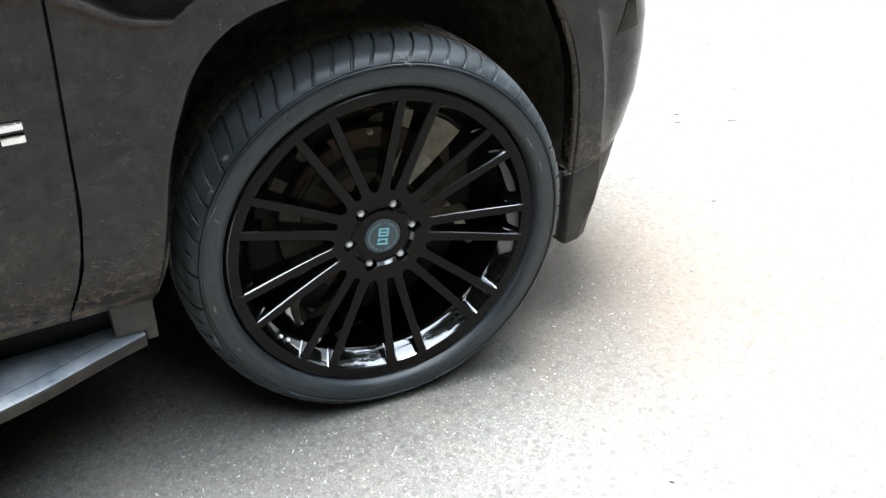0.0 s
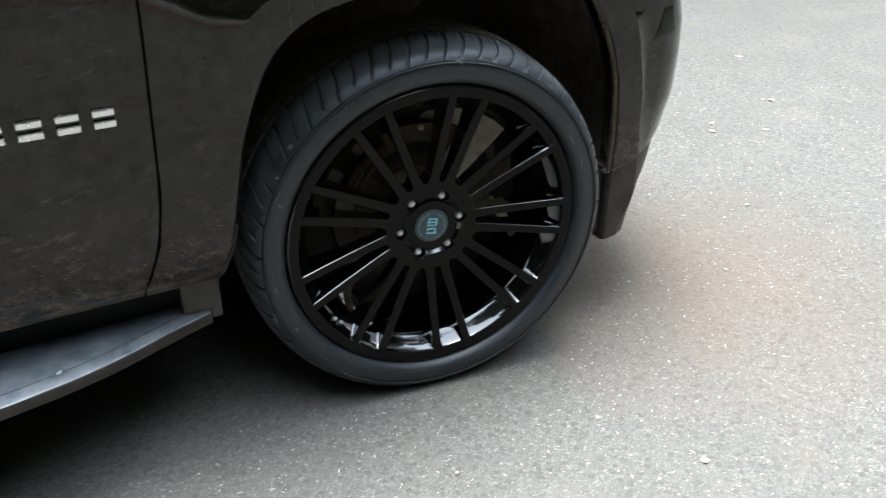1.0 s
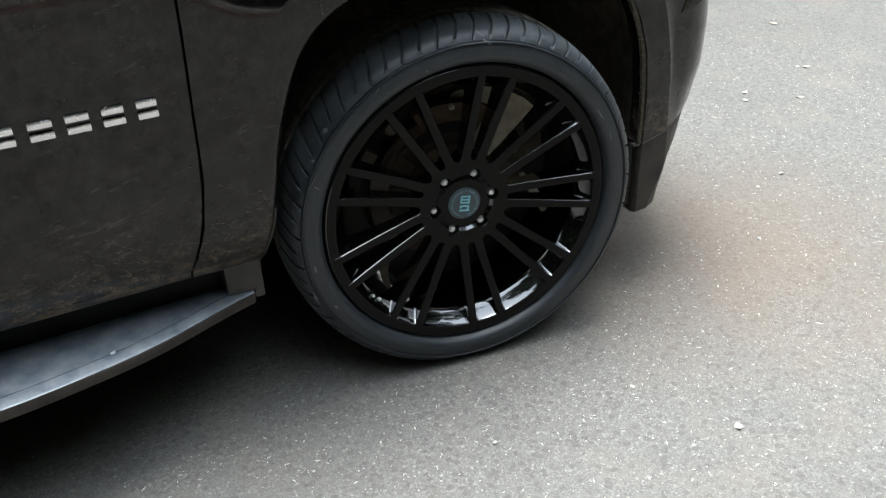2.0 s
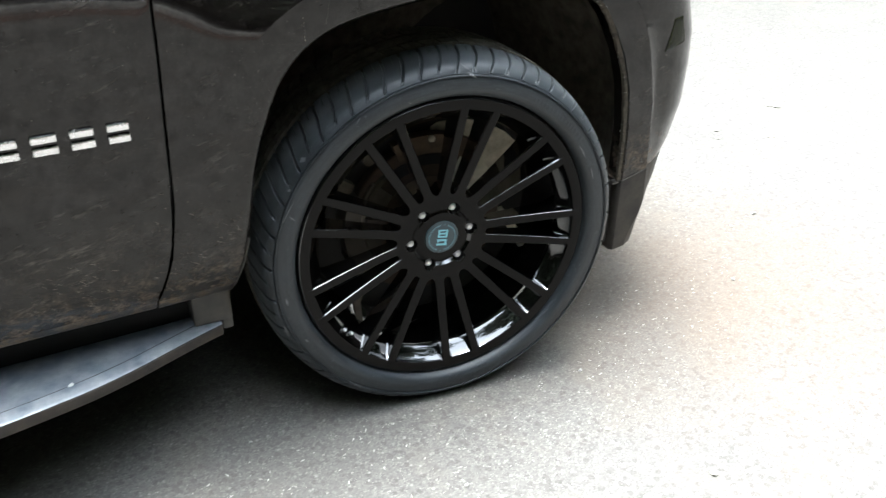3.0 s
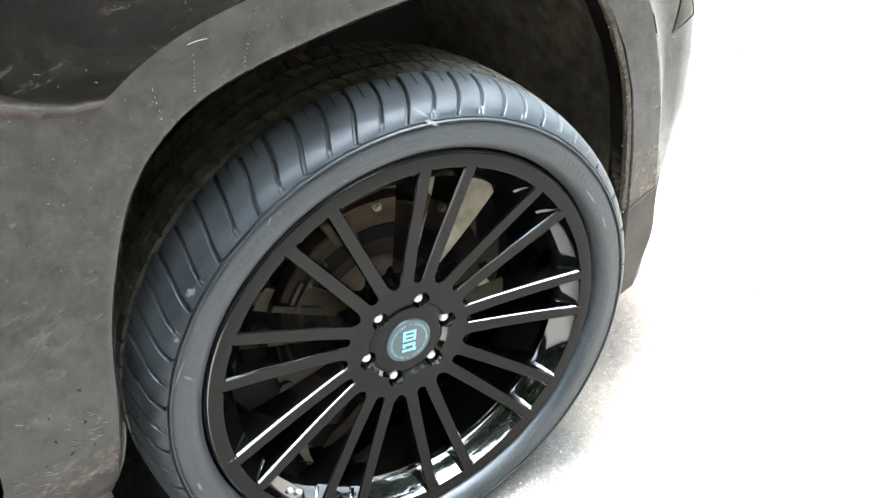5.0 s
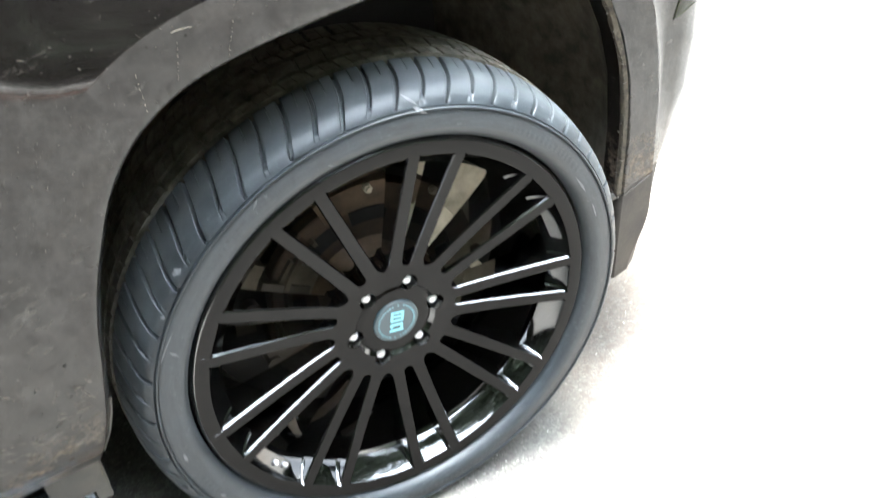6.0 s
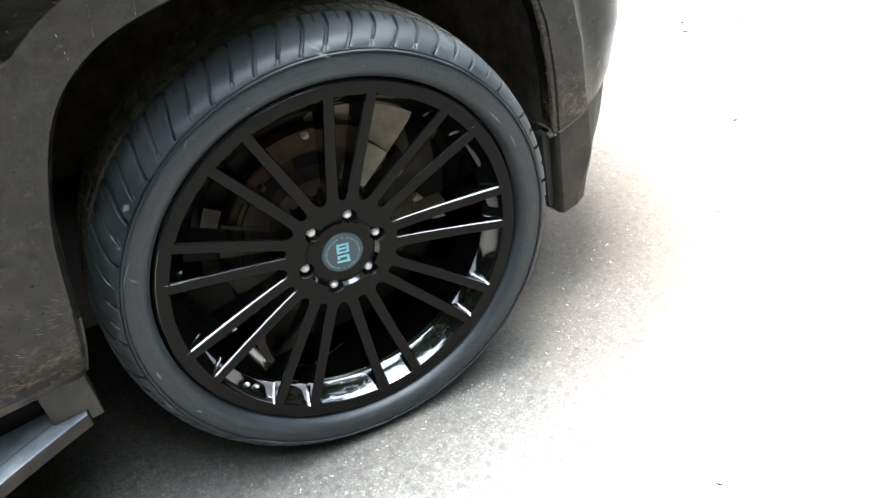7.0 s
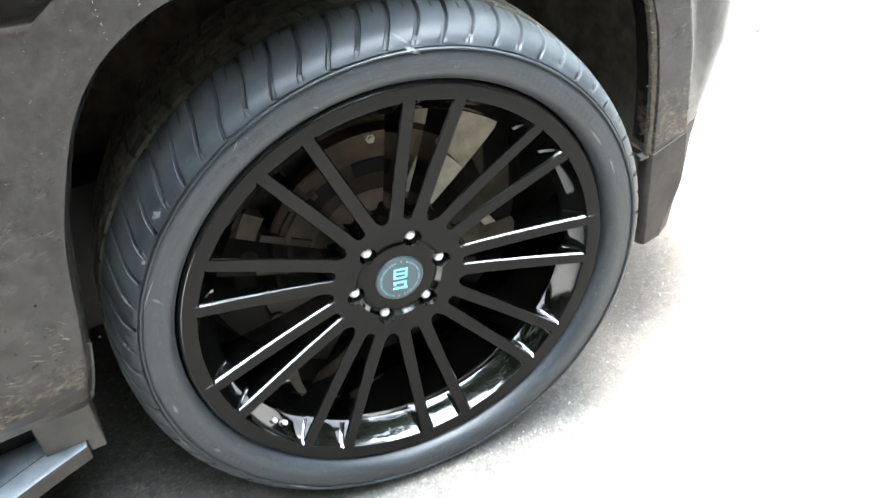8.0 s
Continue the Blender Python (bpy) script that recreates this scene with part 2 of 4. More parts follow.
RUST = worn("rusty_iron", (0.042, 0.032, 0.025), (0.10, 0.062, 0.037), 0.8, 0.2, 24, 0.8, 0.4)
BROWN = worn("brown_rusted_casting", (0.115, 0.078, 0.048), (0.04, 0.027, 0.018), 0.85, 0.0, 32, 0.9, 0.5)
OLIVE = worn("olive_dusty_casting", (0.115, 0.098, 0.070), (0.030, 0.024, 0.017), 0.8, 0.0, 30, 0.8, 0.5)
CASTING = worn("dirty_casting", (0.065, 0.056, 0.045), (0.04, 0.034, 0.027), 0.65, 0.3, 18, 0.6, 0.4)
SHIELD = worn("tan_dusty_plate", (0.60, 0.545, 0.42), (0.27, 0.228, 0.155), 0.7, 0, 34, 0.8, 0.3)
EMBLEM = worn("teal_enamel", (0.016, 0.034, 0.042), (0.030, 0.048, 0.056), 0.3, 0, 80, 0.3, 0.02, 0.25)
CYAN = worn("cyan_enamel", (0.20, 0.48, 0.54), (0.14, 0.34, 0.39), 0.35, 0, 90, 0.3, 0.02)
LENS = shader("lamp_glass", (0.011, 0.012, 0.005), 0.22, 0.0, 0.0, 0.2)
# Near-black for gaps and for the slot shade put into the sill; also chips.
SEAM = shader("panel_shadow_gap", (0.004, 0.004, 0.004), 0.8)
STONE = worn("pale_grit", (0.37, 0.355, 0.325), (0.24, 0.225, 0.20), 0.9, 0, 90, 0.7, 0.3)
LEAFDRY = worn("dry_leaf", (0.46, 0.41, 0.33), (0.22, 0.17, 0.11), 0.8, 0, 120, 0.6, 0.3)
PETAL = worn("pale_dry_petal", (0.34, 0.32, 0.27), (0.22, 0.20, 0.16), 0.8, 0, 120, 0.5, 0.3)
BARK = worn("bark", (0.09, 0.07, 0.05), (0.04, 0.03, 0.022), 0.9, 0, 14, 0.8, 0.8)
LEAF = worn("foliage", (0.034, 0.052, 0.022), (0.05, 0.068, 0.03), 0.6, 0, 3, 0.8, 0.1)
TINT = shader("tinted_glass", (0.01, 0.012, 0.012), 0.03, 0, 1.0)


# ---- builders ----
def mesh_from(name, verts, faces, smooth=40):
    me = bpy.data.meshes.new(name)
    me.from_pydata([tuple(map(float, v)) for v in verts], [], faces)
    me.validate()
    bm = bmesh.new()
    bm.from_mesh(me)
    bmesh.ops.remove_doubles(bm, verts=bm.verts, dist=1e-5)
    bmesh.ops.recalc_face_normals(bm, faces=bm.faces)
    bm.to_mesh(me)
    bm.free()
    if smooth:
        me.polygons.foreach_set("use_smooth", [True] * len(me.polygons))
        me.set_sharp_from_angle(angle=radians(smooth))
    return me


def part(name, me, material, parent=None, label=""):
    """One mesh object, under a thing or a part; me is a mesh, or (verts, faces)."""
    if isinstance(me, tuple):
        me = mesh_from(name, *me)
    if material is not None and not me.materials:
        me.materials.append(material)
    ob = new(name, me)
    ob.parent = parent
    return tagged(ob, label=label)


def grid(P, closed_u=False, closed_v=False, base=0):
    """Faces of a grid of points P[u][v]."""
    nu, nv = len(P), len(P[0])
    faces = []
    for i in range(nu if closed_u else nu - 1):
        for j in range(nv if closed_v else nv - 1):
            a, b = (i + 1) % nu, (j + 1) % nv
            faces.append((base + i * nv + j, base + a * nv + j, base + a * nv + b, base + i * nv + b))
    return [p for row in P for p in row], faces


def joined(*pieces):
    verts, faces = [], []
    for v, f in pieces:
        n = len(verts)
        verts += list(v)
        faces += [tuple(i + n for i in q) for q in f]
    return verts, faces


def loft(sections, caps=True):
    """Closed rings joined along their length."""
    v, f = grid(sections, closed_v=True)
    n = len(sections[0])
    if caps:
        f = f + [tuple(range(n)), tuple(len(v) - n + i for i in reversed(range(n)))]
    return v, f


def lathe(profile, n=96, a0=0.0, a1=360.0):
    """(radius, w) pairs turned about the wheel's axis."""
    full = abs(a1 - a0) > 359.9
    m = n if full else n + 1
    P = []
    for i in range(m):
        a = radians(a0 + (a1 - a0) * i / n)
        P.append([(r * math.cos(a), r * math.sin(a), w) for r, w in profile])
    return grid(P, closed_u=full)


def polar(r, a, w):
    return (r * math.cos(radians(a)), r * math.sin(radians(a)), w)


def block(x0, x1, y0, y1, z0, z1, bevel=0.004):
    bm = bmesh.new()
    bmesh.ops.create_cube(bm, size=1)
    for v in bm.verts:
        v.co = Vector(((x0 + x1) / 2 + v.co.x * (x1 - x0), (y0 + y1) / 2 + v.co.y * (y1 - y0), (z0 + z1) / 2 + v.co.z * (z1 - z0)))
    if bevel:
        bmesh.ops.bevel(bm, geom=bm.edges[:], offset=bevel, segments=2, affect="EDGES", profile=0.5)
    verts = [tuple(v.co) for v in bm.verts]
    bm.verts.index_update()
    faces = [tuple(v.index for v in f.verts) for f in bm.faces]
    bm.free()
    return verts, faces


def tube(path, radius, n=10):
    """A round bar along a path of points; radius is one number or one per point."""
    pts = [Vector(p) for p in path]
    rings = []
    for i, p in enumerate(pts):
        d = (pts[min(i + 1, len(pts) - 1)] - pts[max(i - 1, 0)]).normalized()
        a = d.cross(Vector((0.31, 0.17, 0.93))).normalized()
        b = d.cross(a)
        r = radius[i] if isinstance(radius, (list, tuple)) else radius
        rings.append([tuple(p + r * (math.cos(2 * math.pi * k / n) * a + math.sin(2 * math.pi * k / n) * b)) for k in range(n)])
    return loft(rings)


def curve_at(points, s):
    """Point at 0..1 along a smooth curve through points of equal weight."""
    n = len(points) - 1
    i = min(int(s * n), n - 1)
    t = s * n - i
    p = [np.array(points[min(max(j, 0), n)], float) for j in (i - 1, i, i + 1, i + 2)]
    return 0.5 * (2 * p[1] + (p[2] - p[0]) * t + (2 * p[0] - 5 * p[1] + 4 * p[2] - p[3]) * t * t + (3 * p[1] - p[0] - 3 * p[2] + p[3]) * t ** 3)


def smoothstep(a, b, x):
    t = min(max((x - a) / (b - a), 0.0), 1.0)
    return t * t * (3 - 2 * t)


# ---- ground ----
ground = part("ground", ([(-150, -150, 0), (150, -150, 0), (150, 150, 0), (-150, 150, 0)], [(0, 1, 2, 3)]), GROUND)
tagged(ground, "pale weathered driveway of tan-grey gritty asphalt", "ground", kind="structure")

KERBSTONE = worn("pale_concrete", (0.68, 0.66, 0.62), (0.42, 0.40, 0.36), 0.9, 0, 6, 0.6, 0.4)
kerb = part("kerb", block(-16.0, 14.0, -7.34, -7.12, 0.0, 0.22, 0.02), KERBSTONE)
tagged(kerb, "pale concrete kerb along the driveway edge", "kerb", kind="structure")

SOIL = worn("red_brown_soil", (0.12, 0.070, 0.052), (0.08, 0.050, 0.039), 0.95, 0, 3, 0.8, 0.6)
soil = part("soil_strip", block(-16.0, 14.0, -7.12, -6.2, 0.0, 0.014, 0.006), SOIL)
tagged(soil, "strip of bare red-brown soil inside the kerb", "soil", kind="structure")

# ---- the car ----
car = new("car")
tagged(car, "dark dusty SUV with black multi-spoke wheel parked on driveway", "car")

# The wheel stands in its own frame: forward, up, outward.
STEER, CAMBER, HUB = radians(5.74), radians(0.38), 0.4043
fwd = Vector((math.cos(STEER), -math.sin(STEER), 0))
out0 = fwd.cross(Vector((0, 0, 1)))
upw = Vector((0, 0, 1)) * math.cos(CAMBER) + out0 * math.sin(CAMBER)
outw = out0 * math.cos(CAMBER) - Vector((0, 0, 1)) * math.sin(CAMBER)
WHEEL = Matrix.Translation((0, 0, HUB)) @ Matrix((fwd, upw, outw)).transposed().to_4x4()

SPOKE_PHASE, SPOKE_HALF, LUG_PHASE, TIP_R, TIP_W = 76.4, 6.8, 126.2, 0.3158, 0.0515


def spoke_front(s):
    return 0.0122 + (TIP_W - 0.0122) * s ** 1.25


def make_spoke(sign):
    a, b = radians(sign * 10.2), radians(sign * SPOKE_HALF)
    p0 = Vector((0.092 * math.cos(a), 0.092 * math.sin(a), 0))
    p1 = Vector((TIP_R * math.cos(b), TIP_R * math.sin(b), 0))
    d = (p1 - p0).normalized()
    n = Vector((-d.y, d.x, 0))
    rings = []
    for i in range(13):
        s = i / 12
        c = p0.lerp(p1, s)
        h = 0.0112 - 0.0012 * s
        f = spoke_front(s)
        back = -0.022 + 0.004 * math.sin(math.pi * s) - 0.022 * smoothstep(0.72, 1.0, s)
        if i == 12:
            f -= 0.002
        e = 0.55 + 0.45 * s
        rings.append([tuple(c + n * x + Vector((0, 0, w))) for x, w in ((-h * 0.75, back), (-h, f - 0.0034 * e), (-h + 0.0018 * e, f - 0.0004 * e), (-h + 0.0021 * e, f), (h - 0.0021 * e, f), (h - 0.0018 * e, f - 0.0004 * e), (h, f - 0.0034 * e), (h * 0.75, back))])
    pieces = [loft(rings)]
    # fillets where the spoke runs down the dished lip
    for side in (-1, 1):
        strip = []
        for k in range(6):
            r = 0.2775 + 0.0255 * k / 5
            s = (r - 0.092) / (TIP_R - 0.092)
            c = p0.lerp(p1, s)
            h = 0.0112 - 0.0012 * s
            w = float(np.interp(r, [0.2760, 0.2860, 0.2955, 0.3015, 0.3030], [0.0150, 0.0235, 0.0345, 0.0440, 0.0475]))
            strip.append([tuple(c + n * side * (h - 0.001) + Vector((0, 0, w + 0.0042))), tuple(c + n * side * (h + 0.0012) + Vector((0, 0, w + 0.0012))), tuple(c + n * side * (h + 0.0040) + Vector((0, 0, w - 0.0002)))])
        pieces.append(grid(strip))
    v, f = joined(*pieces)
    return mesh_from("spoke", v, f, 30)


def make_hub_face():
    """The wheel's centre: star edge between spokes, sunk lug pockets and a cap groove."""
    radii = [0.001, 0.02, 0.038, 0.0405, 0.042, 0.055, 0.0632, 0.0645, 0.0665, 0.068] + [0.0695 + 0.0022 * k for k in range(8)] + [0.090, 0.095, 0.1]
    radii = sorted(set(radii + [0.054 + 0.0024 * k for k in range(14)]))
    P = []
    n = 360
    for i in range(n):
        ang = 360 * i / n
        a = radians(ang)
        off = abs((ang - SPOKE_PHASE + 10) % 20 - 10) * 0.00180
        edge = 0.1035 + (0.0075 - math.sqrt(0.0075 ** 2 - min(off, 0.0074) ** 2)) + 0.004 * smoothstep(0.007, 0.011, off)
        row = []
        for r in radii:
            rr = r if r < 0.09 else 0.09 + (r - 0.09) / 0.01 * (edge - 0.09)
            w = 0.0125 - 0.0060 * min(max((0.0695 - rr) / 0.0058, 0.0), 1.0) + 0.003 * smoothstep(0.0632, 0.057, rr)
            w += max(spoke_front(max((rr - 0.0925) / 0.223, 0.0)) - 0.0122, 0.0) - 0.0010 * smoothstep(0.099, 0.112, rr) if rr > 0.0925 else 0.0
            near = (ang - LUG_PHASE + 30) % 60 - 30
            dist = math.hypot(rr * math.cos(radians(near)) - 0.06985, rr * math.sin(radians(near)))
            w -= 0.022 * (1 - smoothstep(0.0120, 0.0136, dist))
            row.append((rr * math.cos(a), rr * math.sin(a), w))
        row.append((row[-1][0] * 1.008, row[-1][1] * 1.008, 0.010))
        row.append((row[-1][0], row[-1][1], -0.03))
        P.append(row)
    v, f = grid(P, closed_u=True)
    return mesh_from("hub", v, f, 35)


rim_profile = [(0.330, -0.222), (0.322, -0.214), (0.302, -0.205), (0.299, -0.16), (0.296, -0.13), (0.294, -0.02), (0.285, 0.004), (0.2775, 0.0105), (0.2755, 0.0125), (0.2760, 0.0150), (0.2860, 0.0235), (0.2955, 0.0345), (0.3015, 0.0440), (0.3030, 0.0475), (0.3046, 0.0480), (0.3060, 0.0483), (0.3215, 0.0500), (0.3240, 0.0499), (0.3256, 0.0491), (0.3272, 0.0473), (0.3284, 0.0440), (0.3290, 0.0400), (0.3345, 0.033)]
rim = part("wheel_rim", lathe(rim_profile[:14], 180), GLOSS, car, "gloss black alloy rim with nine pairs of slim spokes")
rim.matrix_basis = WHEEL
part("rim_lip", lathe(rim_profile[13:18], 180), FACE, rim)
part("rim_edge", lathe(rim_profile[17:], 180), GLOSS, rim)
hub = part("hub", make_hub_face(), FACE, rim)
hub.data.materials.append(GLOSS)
# Groove, pockets and walls take the copy that still mirrors the sky.
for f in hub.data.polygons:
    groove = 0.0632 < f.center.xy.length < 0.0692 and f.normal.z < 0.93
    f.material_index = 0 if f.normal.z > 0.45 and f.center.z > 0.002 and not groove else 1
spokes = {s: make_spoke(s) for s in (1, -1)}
for k in range(9):
    for s in (1, -1):
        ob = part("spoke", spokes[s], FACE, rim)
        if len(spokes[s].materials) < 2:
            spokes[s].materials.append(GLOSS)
            # Flat faces stay dulled, edges and sides keep the bright reflections.
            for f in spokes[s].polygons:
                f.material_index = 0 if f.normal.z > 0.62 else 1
        ob.matrix_basis = pose(0, 0, 0, 0, 0, SPOKE_PHASE + 40 * k)


def make_nut():
    rings = []
    for r, w, hexed in ((0.0086, -0.012, 1), (0.0086, 0.0000, 1), (0.0078, 0.0022, 0.4), (0.0060, 0.0042, 0), (0.003, 0.0052, 0)):
        ring = []
        for i in range(24):
            a = radians(15 * i)
            cut = 1 - hexed * 0.12 * (0.5 - 0.5 * math.cos(6 * a))
            ring.append((r * cut * math.cos(a), r * cut * math.sin(a), w))
        rings.append(ring)
    return mesh_from("lug_nut", *loft(rings), 50)


nut = make_nut()
for k in range(6):
    a = radians(LUG_PHASE + 60 * k)
    part("lug_nut", nut, STEEL, rim, "bright steel lug nut").matrix_basis = pose(0.06985 * math.cos(a), 0.06985 * math.sin(a), 0, 0, 0, 17 * k)

part("centre_cap", lathe([(0.0001, 0.0135), (0.034, 0.0132), (0.0372, 0.0125), (0.0385, 0.0105), (0.0385, 0.006)], 72), EMBLEM, rim, "dark teal round centre cap with cyan marks")


def emblem_marks():
    """Plain cyan bars in the middle, small bars round the edge."""
    pieces = []

    def bar(u, v, du, dv, turn=0.0, w=0.0132):
        c, s = math.cos(turn), math.sin(turn)
        b, f = block(-du / 2, du / 2, -dv / 2, dv / 2, 0, 0.0009, 0)
        pieces.append(([(u + x * c - y * s, v + x * s + y * c, w + z) for x, y, z in b], f))

    t = radians(80)
    for u, across, length, width in ((-0.0165, 0.001, 0.0042, 0.024), (-0.0060, 0.0, 0.0042, 0.022), (0.0022, 0.0, 0.0036, 0.022), (0.0098, 0.0, 0.0036, 0.022), (0.0174, 0.0, 0.0036, 0.022), (-0.0112, 0.0092, 0.0100, 0.0042), (0.0098, 0.0092, 0.0160, 0.0042), (0.0098, -0.0092, 0.0160, 0.0042), (-0.0086, -0.0080, 0.0055, 0.0042)):
        bar(across * math.sin(t) + u * math.cos(t), -across * math.cos(t) + u * math.sin(t), length, width, t)
    return joined(*pieces)


def emblem_ring():
    pieces = []

    def bar(u, v, du, dv, turn, w):
        c, s = math.cos(turn), math.sin(turn)
        b, f = block(-du / 2, du / 2, -dv / 2, dv / 2, 0, 0.0009, 0)
        pieces.append(([(u + x * c - y * s, v + x * s + y * c, w + z) for x, y, z in b], f))

    for i in range(40):
        if i % 20 in (0, 1, 19):
            continue
        a = radians(9 * i + 80)
        bar(0.0305 * math.cos(a), 0.0305 * math.sin(a), 0.0034, 0.0022 if i % 3 else 0.0034, a, 0.0131)
    for a in (radians(80), radians(260)):
        bar(0.031 * math.cos(a), 0.031 * math.sin(a), 0.0022, 0.0022, a, 0.0131)
    return joined(*pieces)


part("emblem", emblem_marks(), CYAN, rim, "cyan bars on the cap")
DIMCYAN = worn("dim_cyan_enamel", (0.10, 0.20, 0.23), (0.05, 0.11, 0.13), 0.4, 0, 90, 0.5, 0.02)
part("emblem_ring", emblem_ring(), DIMCYAN, rim, "ring of small dim bars")
# Two silver tubes placed where the barrel mirrors the valve.
part("valve", joined(*[tube([polar(r, a, w - 0.006), polar(r - 0.004, a, w + 0.002), polar(r - 0.005, a, w + 0.004)], [0.0036, 0.0042, 0.0022], 12) for r, a, w in ((0.2925, -144.0, 0.031), (0.2900, -140.2, 0.030))]), STEEL, rim, "two silver tubes standing for bright reflections in the rim")


def make_tyre():
    """Low-profile tyre: bulged sidewall, raised rib, scalloped shoulder blocks and grooved tread."""
    MID = -0.087
    side = [(0.3318, 0.040), (0.3330, 0.0500), (0.337, 0.0570), (0.341, 0.0615), (0.346, 0.0645), (0.3515, 0.0652), (0.357, 0.0645), (0.363, 0.0640), (0.369, 0.0632), (0.3735, 0.0616), (0.3748, 0.0606), (0.3752, 0.0630), (0.3762, 0.0640), (0.3776, 0.0636), (0.3786, 0.0622), (0.3789, 0.0590), (0.3800, 0.0582), (0.3806, 0.0604)]
    block_part = [(0.3830, 0.0590), (0.3855, 0.0572), (0.3890, 0.0545), (0.3925, 0.0510), (0.3958, 0.0465), (0.3988, 0.0405), (0.4012, 0.033), (0.4032, 0.024), (0.4044, 0.015), (0.4056, 0.005), (0.4066, -0.006), (0.4074, -0.017), (0.4079, -0.0265), (0.4079, -0.0285)]
    rows = [(r, w, 0.0, 0) for r, w in side]
    for i, (r, w) in enumerate(block_part):
        rows.append((r + 0.0055 * smoothstep(0.055, -0.02, w), w, 0.0098 * smoothstep(-0.8, 1.8, i), 1))
    for lo, hi in ((-0.030, -0.039), (-0.060, -0.0685)):
        crown = 0.4135 if lo == -0.030 else 0.4165
        rows += [(crown - 0.0078, lo - 0.0012, 0.0, 0), (crown - 0.0078, hi + 0.0012, 0.0, 0)]
        for k in range(6):
            w = hi - (0.0205 if lo == -0.030 else 0.033) * k / 5
            r = 0.417 - 0.0050 * ((w - MID) / 0.085) ** 2
            rows.append((r, w, 0.0028, 2 if lo == -0.030 else 3))
    mirrored = [(r, 2 * MID - w, g, q) for r, w, g, q in reversed(rows[:-6])]
    rows = rows + mirrored
    n_pitch = 66
    fr = [-0.03, 0.0, 0.025, 0.135, 0.165, 0.190, 0.36, 0.53, 0.54, 0.56, 0.57, 0.80]
    P = []
    for i in range(n_pitch):
        for f in fr:
            prof = []
            for j, (r, w, g, q) in enumerate(rows):
                x = (w + 0.0285) / 0.0875
                x = max(min(x, 1.0), 0.0)
                sweep = -0.62 * (1 - x) ** 1.15 - 0.13 * math.sin(math.pi * x) + 0.16 * x ** 6 if q == 1 and w > MID else 0.0
                if q == 1 and w < MID:
                    x = (2 * MID - w + 0.0285) / 0.0875
                    sweep = -0.5 * max(min(x, 1), 0) ** 2
                if q == 2:
                    sweep = 0.0 - (w + 0.039) * 4
                if q == 3:
                    sweep = 0.16 + (w + 0.0685) * 4
                a = (i + f + sweep) * 2 * math.pi / n_pitch
                d = 0.0
                if f in (0.025, 0.135):
                    d = g * (smoothstep(0.96, 0.80, x) if i % 2 and q == 1 else 1.0)
                if f in (0.0, 0.165) and q == 1:
                    d = g * 0.10
                if f in (0.54, 0.56) and q in (1, 2, 3) and not (q == 1 and w > 0.004):
                    d = g * 0.6
                rr = r - d * (0.8 if q == 1 else 1.0)
                ww = w - (d * 0.6 * smoothstep(0.0, 0.05, w) if q == 1 and w > MID else 0.0)
                prof.append((rr * math.cos(a), rr * math.sin(a), ww))
            P.append(prof)
    v, f = grid(P, closed_u=True)
    # the tread rests on the ground
    keep = []
    for p in v:
        z = (WHEEL @ Vector(p)).z
        if z < 0.0015:
            p = (p[0], p[1] + (0.0015 - z), p[2])
        keep.append(p)
    return mesh_from("tyre", keep, f, 32)


tyre = part("tyre", make_tyre(), RUBBER, car, "low-profile black tyre, dusty and scuffed")
tyre.matrix_basis = WHEEL
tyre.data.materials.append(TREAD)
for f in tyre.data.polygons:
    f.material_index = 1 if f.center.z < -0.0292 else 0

SIDE = [(0.341, 0.0615), (0.346, 0.0645), (0.3515, 0.0652), (0.357, 0.0646), (0.363, 0.0641), (0.369, 0.0633), (0.3735, 0.0618), (0.376, 0.0642), (0.379, 0.0618), (0.3830, 0.0590), (0.3890, 0.0545), (0.3925, 0.0510), (0.3958, 0.0465), (0.3988, 0.0405), (0.402, 0.030)]


def make_smear(a0, r0, a1, r1, width, seed):
    """A thin chalky scuff lying on the tyre's wall between two places."""
    rnd = random.Random(seed)
    P = []
    for i in range(9):
        t = i / 8
        a, r = a0 + (a1 - a0) * t, r0 + (r1 - r0) * t
        h = width * math.sin(math.pi * min(max(t, 0.04), 0.96)) * rnd.uniform(0.6, 1.1)
        dr, da = (r1 - r0), radians(a1 - a0) * r
        n = math.hypot(dr, da) or 1
        row = []
        for k in (-1, 0, 1):
            rr = r + k * h * da / n
            aa = radians(a) - k * h * dr / n / r
            w = float(np.interp(rr, [p[0] for p in SIDE], [p[1] for p in SIDE])) + 0.0007
            row.append((rr * math.cos(aa), rr * math.sin(aa), w))
        P.append(row)
    return grid(P)


CHALK = worn("chalky_scuff", (0.15, 0.155, 0.16), (0.06, 0.06, 0.06), 0.9, 0, 160, 1.0, 0.2)
SMEARS = [(86.5, 0.397, 84.0, 0.385, 0.0022), (85.0, 0.383, 82.0, 0.372, 0.0035), (141, 0.392, 139, 0.389, 0.004), (150, 0.386, 149, 0.383, 0.003), (152, 0.368, 160, 0.374, 0.0012), (157, 0.366, 158, 0.352, 0.002), (186, 0.362, 189, 0.362, 0.003), (196, 0.384, 201, 0.386, 0.0035), (204, 0.361, 206, 0.358, 0.003), (104, 0.346, 105, 0.352, 0.0012), (33, 0.349, 27, 0.350, 0.002), (22, 0.352, 17, 0.351, 0.0015), (228, 0.372, 244, 0.382, 0.0012), (120, 0.372, 122, 0.366, 0.001)]
for k, (a0, r0, a1, r1, width) in enumerate(SMEARS):
    part("scuff", make_smear(a0, r0, a1, r1, width, k), CHALK, tyre, "pale chalky scuff")



